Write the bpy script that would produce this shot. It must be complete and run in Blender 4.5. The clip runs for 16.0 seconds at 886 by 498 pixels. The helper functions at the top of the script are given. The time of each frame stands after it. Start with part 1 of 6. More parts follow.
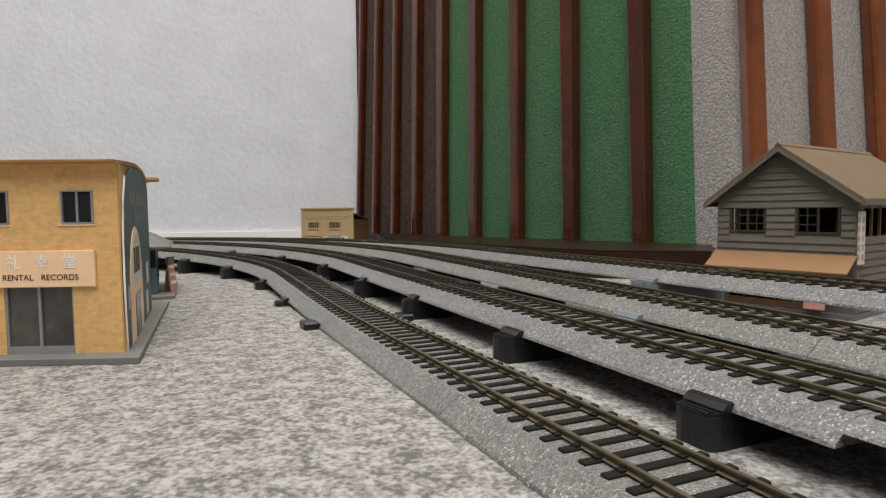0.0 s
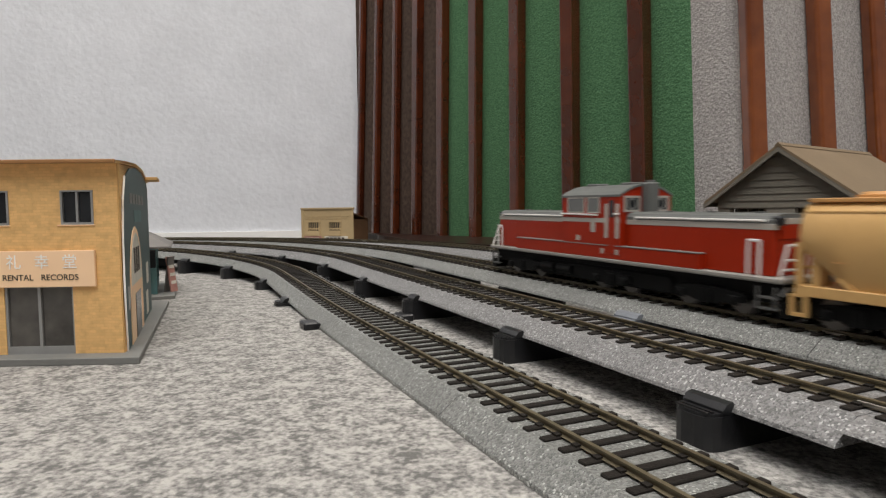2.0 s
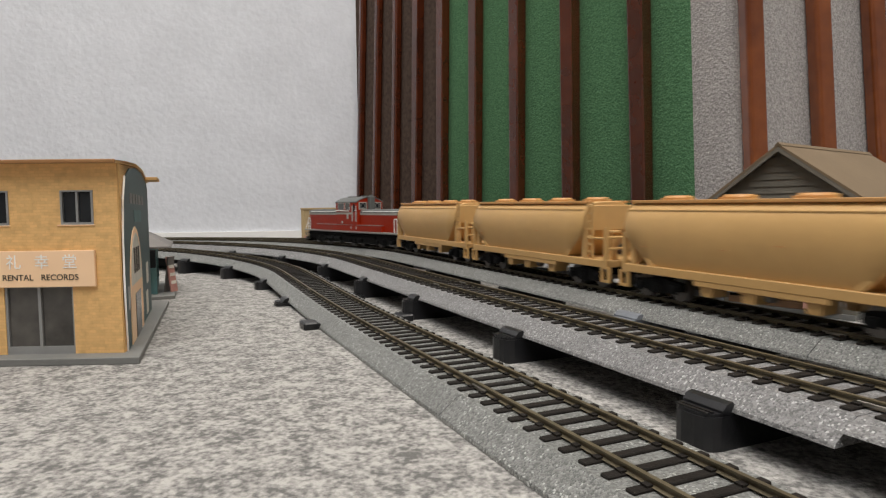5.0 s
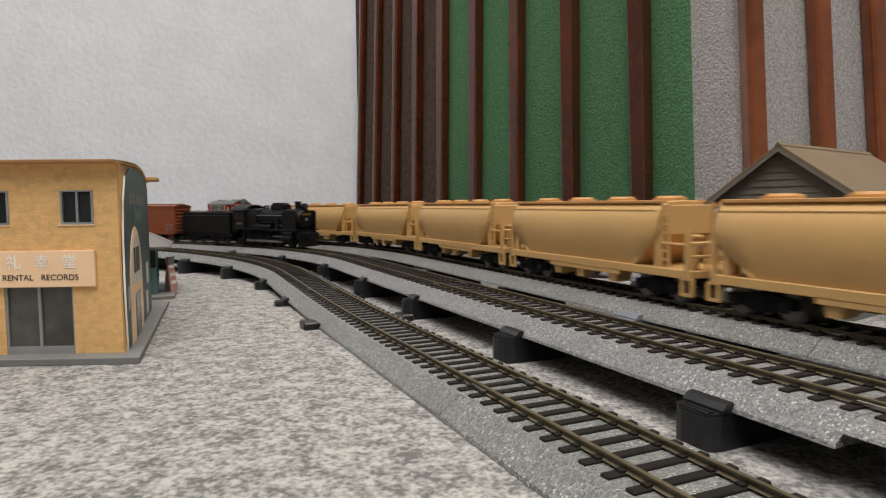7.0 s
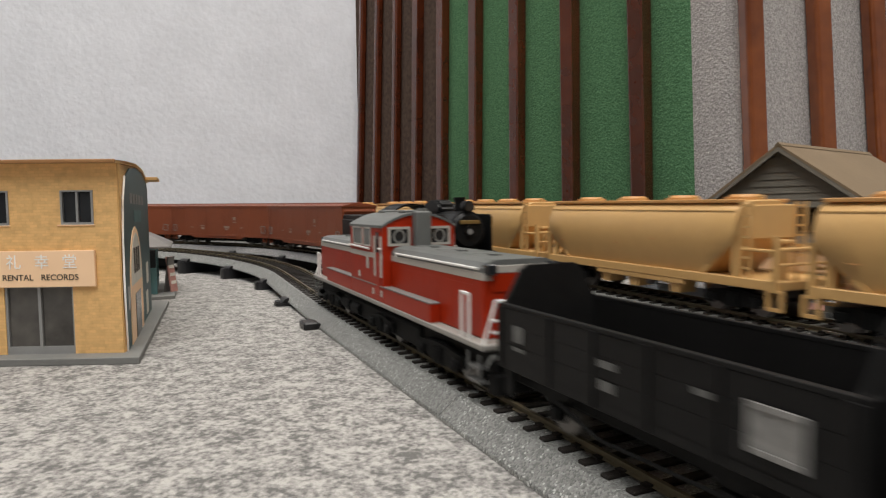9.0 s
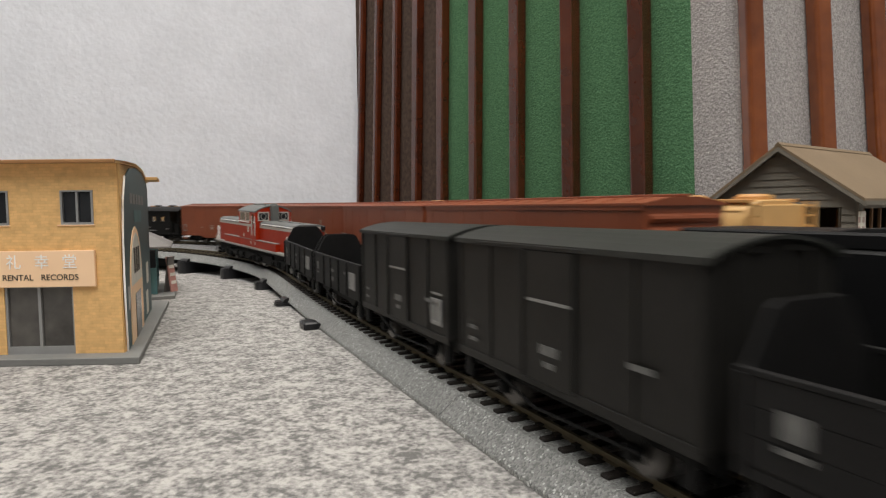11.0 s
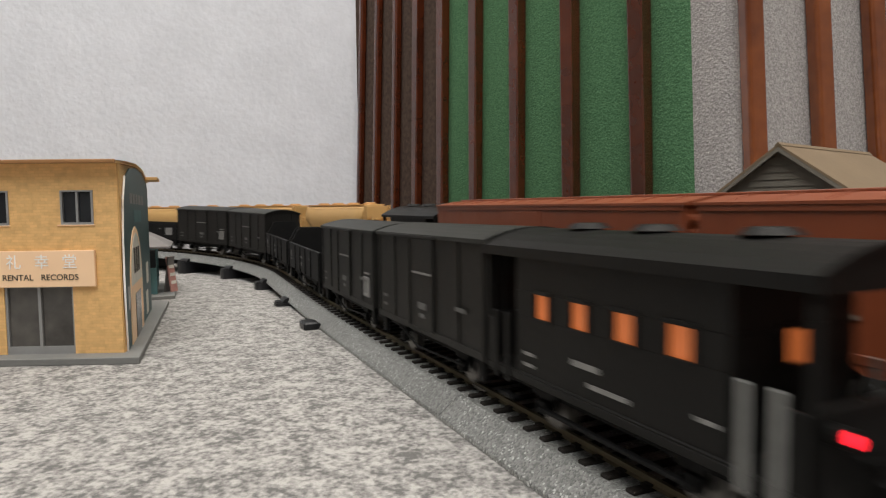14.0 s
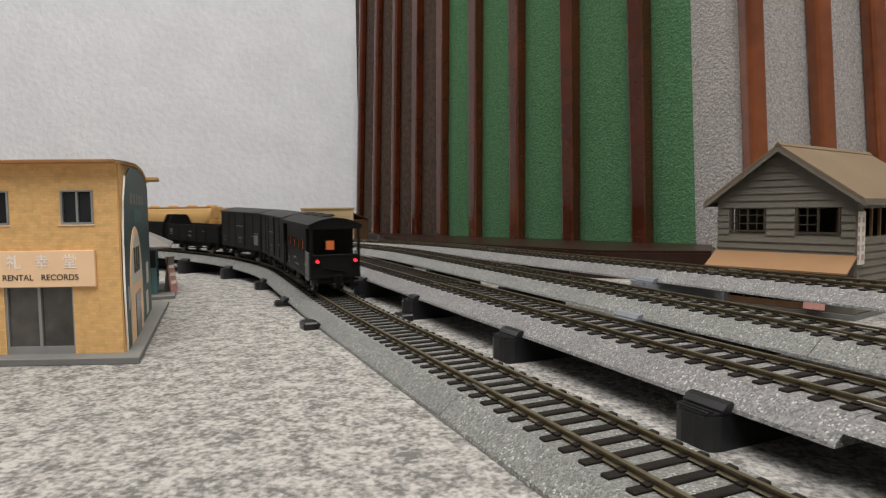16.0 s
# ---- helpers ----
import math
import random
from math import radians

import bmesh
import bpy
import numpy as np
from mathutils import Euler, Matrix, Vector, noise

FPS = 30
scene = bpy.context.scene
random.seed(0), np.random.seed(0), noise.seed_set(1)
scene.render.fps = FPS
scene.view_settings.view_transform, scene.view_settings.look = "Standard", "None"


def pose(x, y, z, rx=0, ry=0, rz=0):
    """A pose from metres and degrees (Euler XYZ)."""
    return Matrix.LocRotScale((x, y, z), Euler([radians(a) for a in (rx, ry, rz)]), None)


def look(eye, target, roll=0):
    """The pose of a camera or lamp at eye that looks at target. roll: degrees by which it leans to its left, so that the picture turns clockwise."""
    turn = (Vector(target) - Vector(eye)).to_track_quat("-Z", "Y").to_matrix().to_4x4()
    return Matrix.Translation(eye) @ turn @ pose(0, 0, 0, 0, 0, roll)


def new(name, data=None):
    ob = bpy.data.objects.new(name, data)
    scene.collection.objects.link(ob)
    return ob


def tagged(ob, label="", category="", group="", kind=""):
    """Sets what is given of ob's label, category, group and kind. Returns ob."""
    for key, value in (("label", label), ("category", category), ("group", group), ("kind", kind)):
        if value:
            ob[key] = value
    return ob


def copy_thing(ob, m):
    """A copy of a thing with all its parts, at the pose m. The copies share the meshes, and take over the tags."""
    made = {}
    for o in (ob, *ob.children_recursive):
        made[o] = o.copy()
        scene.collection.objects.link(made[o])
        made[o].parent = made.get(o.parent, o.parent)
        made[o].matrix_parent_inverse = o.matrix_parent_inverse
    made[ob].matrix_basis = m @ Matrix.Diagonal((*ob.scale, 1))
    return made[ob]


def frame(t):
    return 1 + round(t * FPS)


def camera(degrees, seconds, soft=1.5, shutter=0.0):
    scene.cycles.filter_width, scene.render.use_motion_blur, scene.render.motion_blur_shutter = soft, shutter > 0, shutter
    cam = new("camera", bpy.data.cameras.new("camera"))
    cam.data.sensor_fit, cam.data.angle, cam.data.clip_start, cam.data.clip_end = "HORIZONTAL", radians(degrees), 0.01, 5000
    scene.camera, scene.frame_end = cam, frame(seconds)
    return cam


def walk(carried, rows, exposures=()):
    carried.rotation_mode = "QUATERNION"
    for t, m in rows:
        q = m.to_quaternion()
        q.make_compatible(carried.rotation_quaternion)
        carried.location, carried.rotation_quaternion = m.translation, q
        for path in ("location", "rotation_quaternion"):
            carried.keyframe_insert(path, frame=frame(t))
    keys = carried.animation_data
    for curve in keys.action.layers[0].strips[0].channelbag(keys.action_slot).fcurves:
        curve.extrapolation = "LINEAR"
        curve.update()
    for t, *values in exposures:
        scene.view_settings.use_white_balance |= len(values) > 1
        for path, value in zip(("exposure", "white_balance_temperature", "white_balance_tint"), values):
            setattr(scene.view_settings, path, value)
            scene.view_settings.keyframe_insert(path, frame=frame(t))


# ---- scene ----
# The camera stands still on the carpet, 62 mm over it. Lengths in the plan are millimetres times MM.
MM = 0.001
cam = camera(70.97, 16.0, soft=1.25, shutter=0.75)
EYE = Vector((0, 0, 0.062))
STAND = Matrix.Translation(EYE) @ pose(0, 0, 0, 90 - 3.54, 0, 0) @ pose(0, 0, 0, 0, 0, -0.67)
walk(cam, [(0.0, STAND), (16.0, STAND)], [(0.0, 0.0), (7.3, 0.0), (9.0, 0.06), (11.3, 0.13), (13.6, 0.12), (15.5, 0.08), (16.0, 0.04)])

# ---- light: a closed room with white ceiling panels ----
world = bpy.data.worlds.new("room_world")
scene.world = world
world.use_nodes = True
world.node_tree.nodes["Background"].inputs[0].default_value = (0.9, 0.95, 1.0, 1)
world.node_tree.nodes["Background"].inputs[1].default_value = 0.05
scene.view_settings.exposure = 0.0


def area(name, place, target, sx, sy, watts, colour):
    d = bpy.data.lights.new(name, "AREA")
    d.shape, d.size, d.size_y, d.energy, d.color = "RECTANGLE", sx, sy, watts, colour
    ob = new(name, d)
    ob.matrix_world = look(place, target)
    return ob


area("ceiling_lamp", (0.2, 0.1, 2.36), (0.2, 0.1, 0), 2.6, 2.0, 82, (1.0, 0.945, 0.875))
area("ceiling_lamp", (-0.2, -1.5, 2.36), (-0.2, -1.5, 0), 1.6, 1.6, 47, (0.965, 0.967, 0.965))


# ---- materials ----
def mat(name, colour, rough=0.6, metal=0.0, spec=0.5, var=0.0, scale=50.0, dark=None, bump=0.0, bump_scale=400.0,
        emit=None, emit_strength=0.0, per_object=0.0, detail=4.0, lo=0.35, hi=0.65, coat=0.0, fine=0.35, ratio=6.3, depth=0.001):
    """A painted or moulded surface: base colour mottled between two tones at two scales, with fine relief."""
    m = bpy.data.materials.new(name)
    m.use_nodes = True
    nt = m.node_tree
    b = nt.nodes["Principled BSDF"]
    b.inputs["Roughness"].default_value = rough
    b.inputs["Metallic"].default_value = metal
    b.inputs["Specular IOR Level"].default_value = spec
    b.inputs["Coat Weight"].default_value = coat
    b.inputs["Base Color"].default_value = (*colour, 1)
    turn = nt.nodes.new("ShaderNodeMapping")
    turn.inputs["Location"].default_value, turn.inputs["Rotation"].default_value = (0.37, 0.53, 0.71), (0.5, 0.8, 0.3)
    nt.links.new(nt.nodes.new("ShaderNodeTexCoord").outputs["Object"], turn.inputs[0])
    if var > 0 or dark:
        dark = dark or tuple(c * (1 - var) for c in colour)
        n1 = nt.nodes.new("ShaderNodeTexNoise")
        n1.inputs["Scale"].default_value, n1.inputs["Detail"].default_value = scale, detail
        n2 = nt.nodes.new("ShaderNodeTexNoise")
        n2.inputs["Scale"].default_value, n2.inputs["Detail"].default_value = scale * ratio, 3
        mix = nt.nodes.new("ShaderNodeMath")
        mix.operation = "MULTIPLY_ADD"
        mix.inputs[1].default_value, mix.inputs[2].default_value = fine, 0.0
        add = nt.nodes.new("ShaderNodeMath")
        add.operation = "MULTIPLY_ADD"
        add.inputs[1].default_value = 1 - fine
        ramp = nt.nodes.new("ShaderNodeValToRGB")
        ramp.color_ramp.elements[0].position, ramp.color_ramp.elements[1].position = lo, hi
        ramp.color_ramp.elements[0].color, ramp.color_ramp.elements[1].color = (*dark, 1), (*colour, 1)
        nt.links.new(turn.outputs[0], n1.inputs["Vector"])
        nt.links.new(turn.outputs[0], n2.inputs["Vector"])
        nt.links.new(n2.outputs["Fac"], mix.inputs[0])
        nt.links.new(n1.outputs["Fac"], add.inputs[0])
        nt.links.new(mix.outputs[0], add.inputs[2])
        nt.links.new(add.outputs[0], ramp.inputs[0])
        out = ramp.outputs[0]
        if per_object:
            info = nt.nodes.new("ShaderNodeObjectInfo")
            hsv = nt.nodes.new("ShaderNodeHueSaturation")
            mr = nt.nodes.new("ShaderNodeMapRange")
            mr.inputs[3].default_value, mr.inputs[4].default_value = 1 - per_object, 1 + per_object
            nt.links.new(info.outputs["Random"], mr.inputs[0])
            nt.links.new(mr.outputs[0], hsv.inputs["Value"])
            nt.links.new(out, hsv.inputs["Color"])
            out = hsv.outputs[0]
        nt.links.new(out, b.inputs["Base Color"])
    if bump > 0:
        nb = nt.nodes.new("ShaderNodeTexNoise")
        nb.inputs["Scale"].default_value, nb.inputs["Detail"].default_value = bump_scale, 3
        bp = nt.nodes.new("ShaderNodeBump")
        bp.inputs["Strength"].default_value, bp.inputs["Distance"].default_value = bump, depth
        nt.links.new(turn.outputs[0], nb.inputs["Vector"])
        nt.links.new(nb.outputs["Fac"], bp.inputs["Height"])
        nt.links.new(bp.outputs[0], b.inputs["Normal"])
    if emit:
        b.inputs["Emission Color"].default_value = (*emit, 1)
        b.inputs["Emission Strength"].default_value = emit_strength
    return m


def clear(name):
    """A thin clear plastic pane."""
    m = bpy.data.materials.new(name)
    m.use_nodes = True
    b = m.node_tree.nodes["Principled BSDF"]
    b.inputs["Base Color"].default_value = (0.5, 0.48, 0.44, 1)
    b.inputs["Roughness"].default_value, b.inputs["Alpha"].default_value = 0.08, 0.14
    return m


M_CARPET = mat("carpet", (0.44, 0.424, 0.402), 0.95, spec=0.1, dark=(0.145, 0.141, 0.136), scale=170, bump=1.0, bump_scale=1000, lo=0.4, hi=0.6, detail=6.0, fine=0.55, ratio=3.4)
M_WALLPAPER = mat("wallpaper", (0.73, 0.745, 0.79), 0.7, spec=0.3, var=0.1, scale=16, bump=1.0, bump_scale=110, depth=0.0012)
M_SKIRTING = mat("white_skirting", (0.88, 0.87, 0.85), 0.4, var=0.04, scale=20)
M_CEILING = mat("ceiling_paint", (0.8, 0.8, 0.79), 0.9, var=0.05, scale=8, bump=0.3, bump_scale=90)
M_PLAINWALL = mat("plain_wall", (0.3, 0.29, 0.28), 0.85, var=0.06, scale=10, bump=0.3, bump_scale=120)
M_FELT_BROWN = mat("brown_felt", (0.1, 0.07, 0.055), 0.95, spec=0.1, dark=(0.05, 0.034, 0.027), scale=170, bump=0.8, bump_scale=420)
M_FELT_GREEN = mat("green_felt", (0.1, 0.215, 0.108), 0.95, spec=0.12, dark=(0.053, 0.128, 0.063), scale=330, bump=1.0, bump_scale=420, fine=0.6, ratio=2.2, lo=0.4, hi=0.6, depth=0.0016)
M_FELT_GREY = mat("grey_felt", (0.46, 0.435, 0.42), 0.95, spec=0.12, dark=(0.27, 0.253, 0.245), scale=330, bump=1.0, bump_scale=420, fine=0.6, ratio=2.2, lo=0.4, hi=0.6, depth=0.0016)
M_PLINTH = mat("dark_stained_wood", (0.028, 0.0085, 0.0045), 0.45, spec=0.3, dark=(0.012, 0.004, 0.002), scale=9, bump=0.05, bump_scale=60, coat=0.15)
# same wood as the other battens; the brighter light is put into its colour
M_BATTEN_LIT = mat("varnished_wood_lit", (0.24, 0.065, 0.015), 0.22, spec=0.45, dark=(0.12, 0.03, 0.008), scale=9, bump=0.05, bump_scale=60, coat=0.8)
M_BATTEN = mat("varnished_wood", (0.1, 0.021, 0.0065), 0.2, spec=0.5, dark=(0.045, 0.01, 0.0035), scale=9, bump=0.03, bump_scale=60, coat=0.8)
def ballast(name, tint):
    """Moulded granite ballast: single grains of dark, grey and white stone, sparkle painted in."""
    m = bpy.data.materials.new(name)
    m.use_nodes = True
    nt = m.node_tree
    b = nt.nodes["Principled BSDF"]
    b.inputs["Roughness"].default_value = 0.5
    tc = nt.nodes.new("ShaderNodeTexCoord")
    grain = nt.nodes.new("ShaderNodeTexVoronoi")
    grain.inputs["Scale"].default_value = 1900
    ramp = nt.nodes.new("ShaderNodeValToRGB")
    # the last tone is rare and pale, a glint put in as colour
    tones = ((0.0, 0.095), (0.3, 0.14), (0.6, 0.2), (0.93, 0.245), (0.98, 0.45))
    for _ in tones[2:]:
        ramp.color_ramp.elements.new(0.5)
    for e, (at, v) in zip(ramp.color_ramp.elements, tones):
        e.position, e.color = at, (*[v * c for c in tint], 1)
    sep = nt.nodes.new("ShaderNodeSeparateColor")
    big = nt.nodes.new("ShaderNodeTexNoise")
    big.inputs["Scale"].default_value, big.inputs["Detail"].default_value = 45, 3
    add = nt.nodes.new("ShaderNodeMath")
    add.operation = "MULTIPLY_ADD"
    add.inputs[1].default_value = 0.3
    sub = nt.nodes.new("ShaderNodeMath")
    sub.operation = "SUBTRACT"
    sub.inputs[1].default_value = 0.15
    bp = nt.nodes.new("ShaderNodeBump")
    bp.inputs["Strength"].default_value, bp.inputs["Distance"].default_value = 0.6, 0.0003
    bp.invert = True
    nt.links.new(tc.outputs["Object"], grain.inputs["Vector"])
    nt.links.new(tc.outputs["Object"], big.inputs["Vector"])
    nt.links.new(grain.outputs["Color"], sep.inputs[0])
    nt.links.new(big.outputs["Fac"], add.inputs[0])
    nt.links.new(sep.outputs[0], add.inputs[2])
    nt.links.new(add.outputs[0], sub.inputs[0])
    nt.links.new(sub.outputs[0], ramp.inputs[0])
    nt.links.new(ramp.outputs[0], b.inputs["Base Color"])
    nt.links.new(grain.outputs["Distance"], bp.inputs["Height"])
    nt.links.new(bp.outputs[0], b.inputs["Normal"])
    return m


M_BALLAST = ballast("grey_ballast", (1.0, 0.985, 0.985))
M_BALLAST_GREEN = ballast("greenish_grey_ballast", (0.95, 0.965, 0.92))
M_SLEEPER = mat("sleeper_plastic", (0.013, 0.0098, 0.0075), 0.7, spec=0.25, var=0.45, scale=200, bump=0.3, bump_scale=900)
M_RAIL = mat("rail_metal", (0.135, 0.11, 0.066), 0.48, metal=0.3, var=0.4, scale=60, bump=0.1, bump_scale=300)
M_JOINER = mat("joiner_metal", (0.3, 0.28, 0.24), 0.35, metal=0.8, var=0.2, scale=200)
M_PIER = mat("black_plastic", (0.014, 0.014, 0.016), 0.38, var=0.4, scale=60, bump=0.15, bump_scale=500)
M_PIER_GREY = mat("grey_plastic", (0.2, 0.215, 0.24), 0.5, var=0.2, scale=60, bump=0.15, bump_scale=500)


# ---- mesh helpers ----
def link(name, bm, material, parent=None, label="", smooth=False):
    me = bpy.data.meshes.new(name)
    bmesh.ops.recalc_face_normals(bm, faces=bm.faces)
    bm.to_mesh(me)
    bm.free()
    for m in (material if isinstance(material, (list, tuple)) else [material]):
        me.materials.append(m)
    if smooth:
        for p in me.polygons:
            p.use_smooth = True
    ob = new(name, me)
    if parent:
        ob.parent = parent
    if label:
        ob["label"] = label
    return ob


def part(name, bm, material, parent, label="", smooth=False):
    return link(name, bm, material, parent, label, smooth)


def box(bm, x0, y0, z0, x1, y1, z1, bev=0.0, m=None, mi=0):
    """A box in millimetres, bevelled."""
    r = bmesh.ops.create_cube(bm, size=1)
    vs = r["verts"]
    sx, sy, sz = abs(x1 - x0), abs(y1 - y0), abs(z1 - z0)
    for v in vs:
        v.co = Vector(((x0 + x1) / 2 + v.co.x * sx, (y0 + y1) / 2 + v.co.y * sy, (z0 + z1) / 2 + v.co.z * sz)) * MM
    fs = list({f for v in vs for f in v.link_faces})
    for f in fs:
        f.material_index = mi
    if bev:
        es = list({e for v in vs for e in v.link_edges})
        r2 = bmesh.ops.bevel(bm, geom=es, offset=bev * MM, segments=1, affect="EDGES", profile=0.5)
        vs = list({v for f in r2["faces"] for v in f.verts} | {v for v in vs if v.is_valid})
    if m is not None:
        bmesh.ops.transform(bm, matrix=m, verts=[v for v in vs if v.is_valid])
    return bm


def cyl(bm, p, q, r, n=10, r2=None, caps=True):
    """A rod or cone between two points, in millimetres."""
    p, q = Vector(p) * MM, Vector(q) * MM
    d = q - p
    m = Matrix.Translation((p + q) / 2) @ d.to_track_quat("Z", "Y").to_matrix().to_4x4()
    bmesh.ops.create_cone(bm, cap_ends=caps, segments=n, radius1=r * MM, radius2=(r if r2 is None else r2) * MM, depth=d.length, matrix=m)
    return bm


def prism(bm, pts, y0, y1, axis="y", mi=0):
    """A convex or plain outline, in millimetres, pushed along an axis. For y the outline is (x, z), for x (y, z), for z (x, y)."""
    def at(a, b, c):
        return Vector({"y": (a, c, b), "x": (c, a, b), "z": (a, b, c)}[axis]) * MM
    v0 = [bm.verts.new(at(a, b, y0)) for a, b in pts]
    v1 = [bm.verts.new(at(a, b, y1)) for a, b in pts]
    n = len(pts)
    fs = [bm.faces.new(v0), bm.faces.new(v1[::-1])]
    for i in range(n):
        fs.append(bm.faces.new((v0[i], v0[(i + 1) % n], v1[(i + 1) % n], v1[i])))
    for f in fs:
        f.material_index = mi
    return bm


def shell(bm, outline, inner, y0, y1, axis="y"):
    """A ring between two outlines of equal count, pushed along an axis: a frame."""
    def at(a, b, c):
        return Vector({"y": (a, c, b), "x": (c, a, b), "z": (a, b, c)}[axis]) * MM
    rings = [[bm.verts.new(at(a, b, c)) for a, b in pts] for pts, c in ((outline, y0), (outline, y1), (inner, y1), (inner, y0))]
    n = len(outline)
    for k in range(4):
        a, b = rings[k], rings[(k + 1) % 4]
        for i in range(n):
            bm.faces.new((a[i], a[(i + 1) % n], b[(i + 1) % n], b[i]))
    return bm


def rect(x0, z0, x1, z1):
    return [(x0, z0), (x1, z0), (x1, z1), (x0, z1)]


def empty(name, m=None):
    ob = new(name)
    ob.empty_display_size = 0.01
    if m is not None:
        ob.matrix_world = m
    return ob


# ---- plan ----
LEAN = radians(24)                       # the straight tracks run 24 degrees to the left of straight ahead
DIRX, DIRY = -math.sin(LEAN), math.cos(LEAN)
OFFX, OFFY = math.cos(LEAN), math.sin(LEAN)
def plan(off, s):
    return Vector((off * OFFX + s * DIRX, off * OFFY + s * DIRY, 0)) * MM


# distance of the straight part across the plan, where the curve begins, its radius, height of the rail top at points along the track
TRACKS = {
    1: (95.0, 505.0, 405.0, [(-400, 8.75), (330, 8.8), (470, 13.0), (700, 20.5), (1100, 33), (2200, 38)]),
    2: (153.0, 515.0, 500.0, [(-400, 17.2), (100, 18.2), (400, 20.5), (800, 25.5), (1200, 30), (2200, 33)]),
    3: (214.0, 530.0, 575.0, [(-400, 19), (100, 19.8), (500, 24.5), (900, 26.8), (1150, 27.2), (1500, 31), (2400, 33)]),
    4: (275.0, 500.0, 625.0, [(-400, 30.0), (150, 29.5), (450, 27.4), (1000, 26.5), (2400, 28)]),
}


def rail_z(track, s):
    pts = TRACKS[track][3]
    if s <= pts[0][0]:
        return pts[0][1]
    for (a, za), (b, zb) in zip(pts, pts[1:]):
        if s <= b:
            u = (s - a) / (b - a)
            return za + (zb - za) * u
    return pts[-1][1]


def smooth_z(track, s):
    return sum(rail_z(track, s + d) for d in (-60, -30, 0, 30, 60)) / 5


def track_point(track, s, across=0.0, up=0.0):
    """A point of a track, s millimetres along it and across to its outer side, over its rail top."""
    off, s0, r, _ = TRACKS[track]
    z = smooth_z(track, s) + up
    half = r * math.pi
    if s < s0:
        p = plan(off + across, s)
    elif s - s0 < half:
        a = (s - s0) / r
        p = plan(off - r + (r + across) * math.cos(a), s0 + (r + across) * math.sin(a))
    else:
        p = plan(off - 2 * r - across, s0 - (s - s0 - half))
    return Vector((p.x, p.y, z * MM))


def on_track(track, s, base, forward=1):
    """The pose of a vehicle with its middle s along the track, on two points base apart. Its own x runs along, z up from the rail top."""
    a, b = track_point(track, s - base / 2), track_point(track, s + base / 2)
    d = (b - a) * forward
    mid = (a + b) / 2
    x = d.normalized()
    y = Vector((0, 0, 1)).cross(x).normalized()
    z = x.cross(y)
    return Matrix(((x.x, y.x, z.x, mid.x), (x.y, y.y, z.y, mid.y), (x.z, y.z, z.z, mid.z), (0, 0, 0, 1)))


def sweep(track, s0, s1, step, profile):
    """Verts and faces of a closed profile (across, up) drawn along a track."""
    n = max(2, int((s1 - s0) / step) + 1)
    vs, fs, k = [], [], len(profile)
    for i in range(n):
        s = s0 + (s1 - s0) * i / (n - 1)
        vs += [track_point(track, s, a, u) for a, u in profile]
    for i in range(n - 1):
        for j in range(k):
            a, b = i * k + j, i * k + (j + 1) % k
            fs.append((a, b, b + k, a + k))
    fs += [tuple(range(k))[::-1], tuple(range((n - 1) * k, n * k))]
    return vs, fs


def raw(name, vs, fs, material, parent=None, label=""):
    me = bpy.data.meshes.new(name)
    me.from_pydata([tuple(v) for v in vs], [], fs)
    me.materials.append(material)
    ob = new(name, me)
    if parent:
        ob.parent = parent
    if label:
        ob["label"] = label
    return ob

# ---- the room ----
def room():
    fl = raw("floor", [Vector(p) for p in ((-4, -4, 0), (4, -4, 0), (4, 4, 0), (-4, 4, 0), (-4, -4, -0.05), (4, -4, -0.05), (4, 4, -0.05), (-4, 4, -0.05))],
             [(0, 1, 2, 3), (7, 6, 5, 4), (0, 4, 5, 1), (1, 5, 6, 2), (2, 6, 7, 3), (3, 7, 4, 0)], M_CARPET)
    tagged(fl, "mottled light grey carpet floor under the tracks", "floor", kind="structure")
    ce = link("ceiling", box(bmesh.new(), -4000, -4000, 2400, 4000, 4000, 2460), M_CEILING)
    tagged(ce, "plain white painted ceiling", "ceiling", kind="structure")
    # walls out of view, greyed to throw less light back on the trains
    for nm, b in (("wall_south", (-4000, -3080, 0, 4000, -3000, 2400)), ("wall_west", (-3080, -3000, 0, -3000, 3000, 2400)), ("wall_east", (2600, -3000, 0, 2680, 3000, 2400))):
        w = link(nm, box(bmesh.new(), *b), M_PLAINWALL)
        tagged(w, "unseen plain grey wall that closes the room", "wall", kind="structure")


def wall_piece(name, p, q, thick, z0, z1, material, front=0.0):
    """An upright slab whose face runs from p to q in plan, thick away from the camera, in millimetres."""
    p, q = Vector((*p, 0)), Vector((*q, 0))
    d = (q - p).normalized()
    nrm = Vector((-d.y, d.x, 0))
    if nrm.dot(p + q) < 0:
        nrm = -nrm
    a, b = p - nrm * front, q - nrm * front
    c, e = q + nrm * thick, p + nrm * thick
    vs = [Vector((v.x, v.y, z)) * MM for z in (z0, z1) for v in (a, b, c, e)]
    fs = [(3, 2, 1, 0), (4, 5, 6, 7), (0, 1, 5, 4), (1, 2, 6, 5), (2, 3, 7, 6), (3, 0, 4, 7)]
    bm = bmesh.new()
    bv = [bm.verts.new(v) for v in vs]
    for f in fs:
        bm.faces.new([bv[i] for i in f])
    return bm


CORNER = Vector((-148.0, 1110.0))         # where the papered wall meets the panelled one


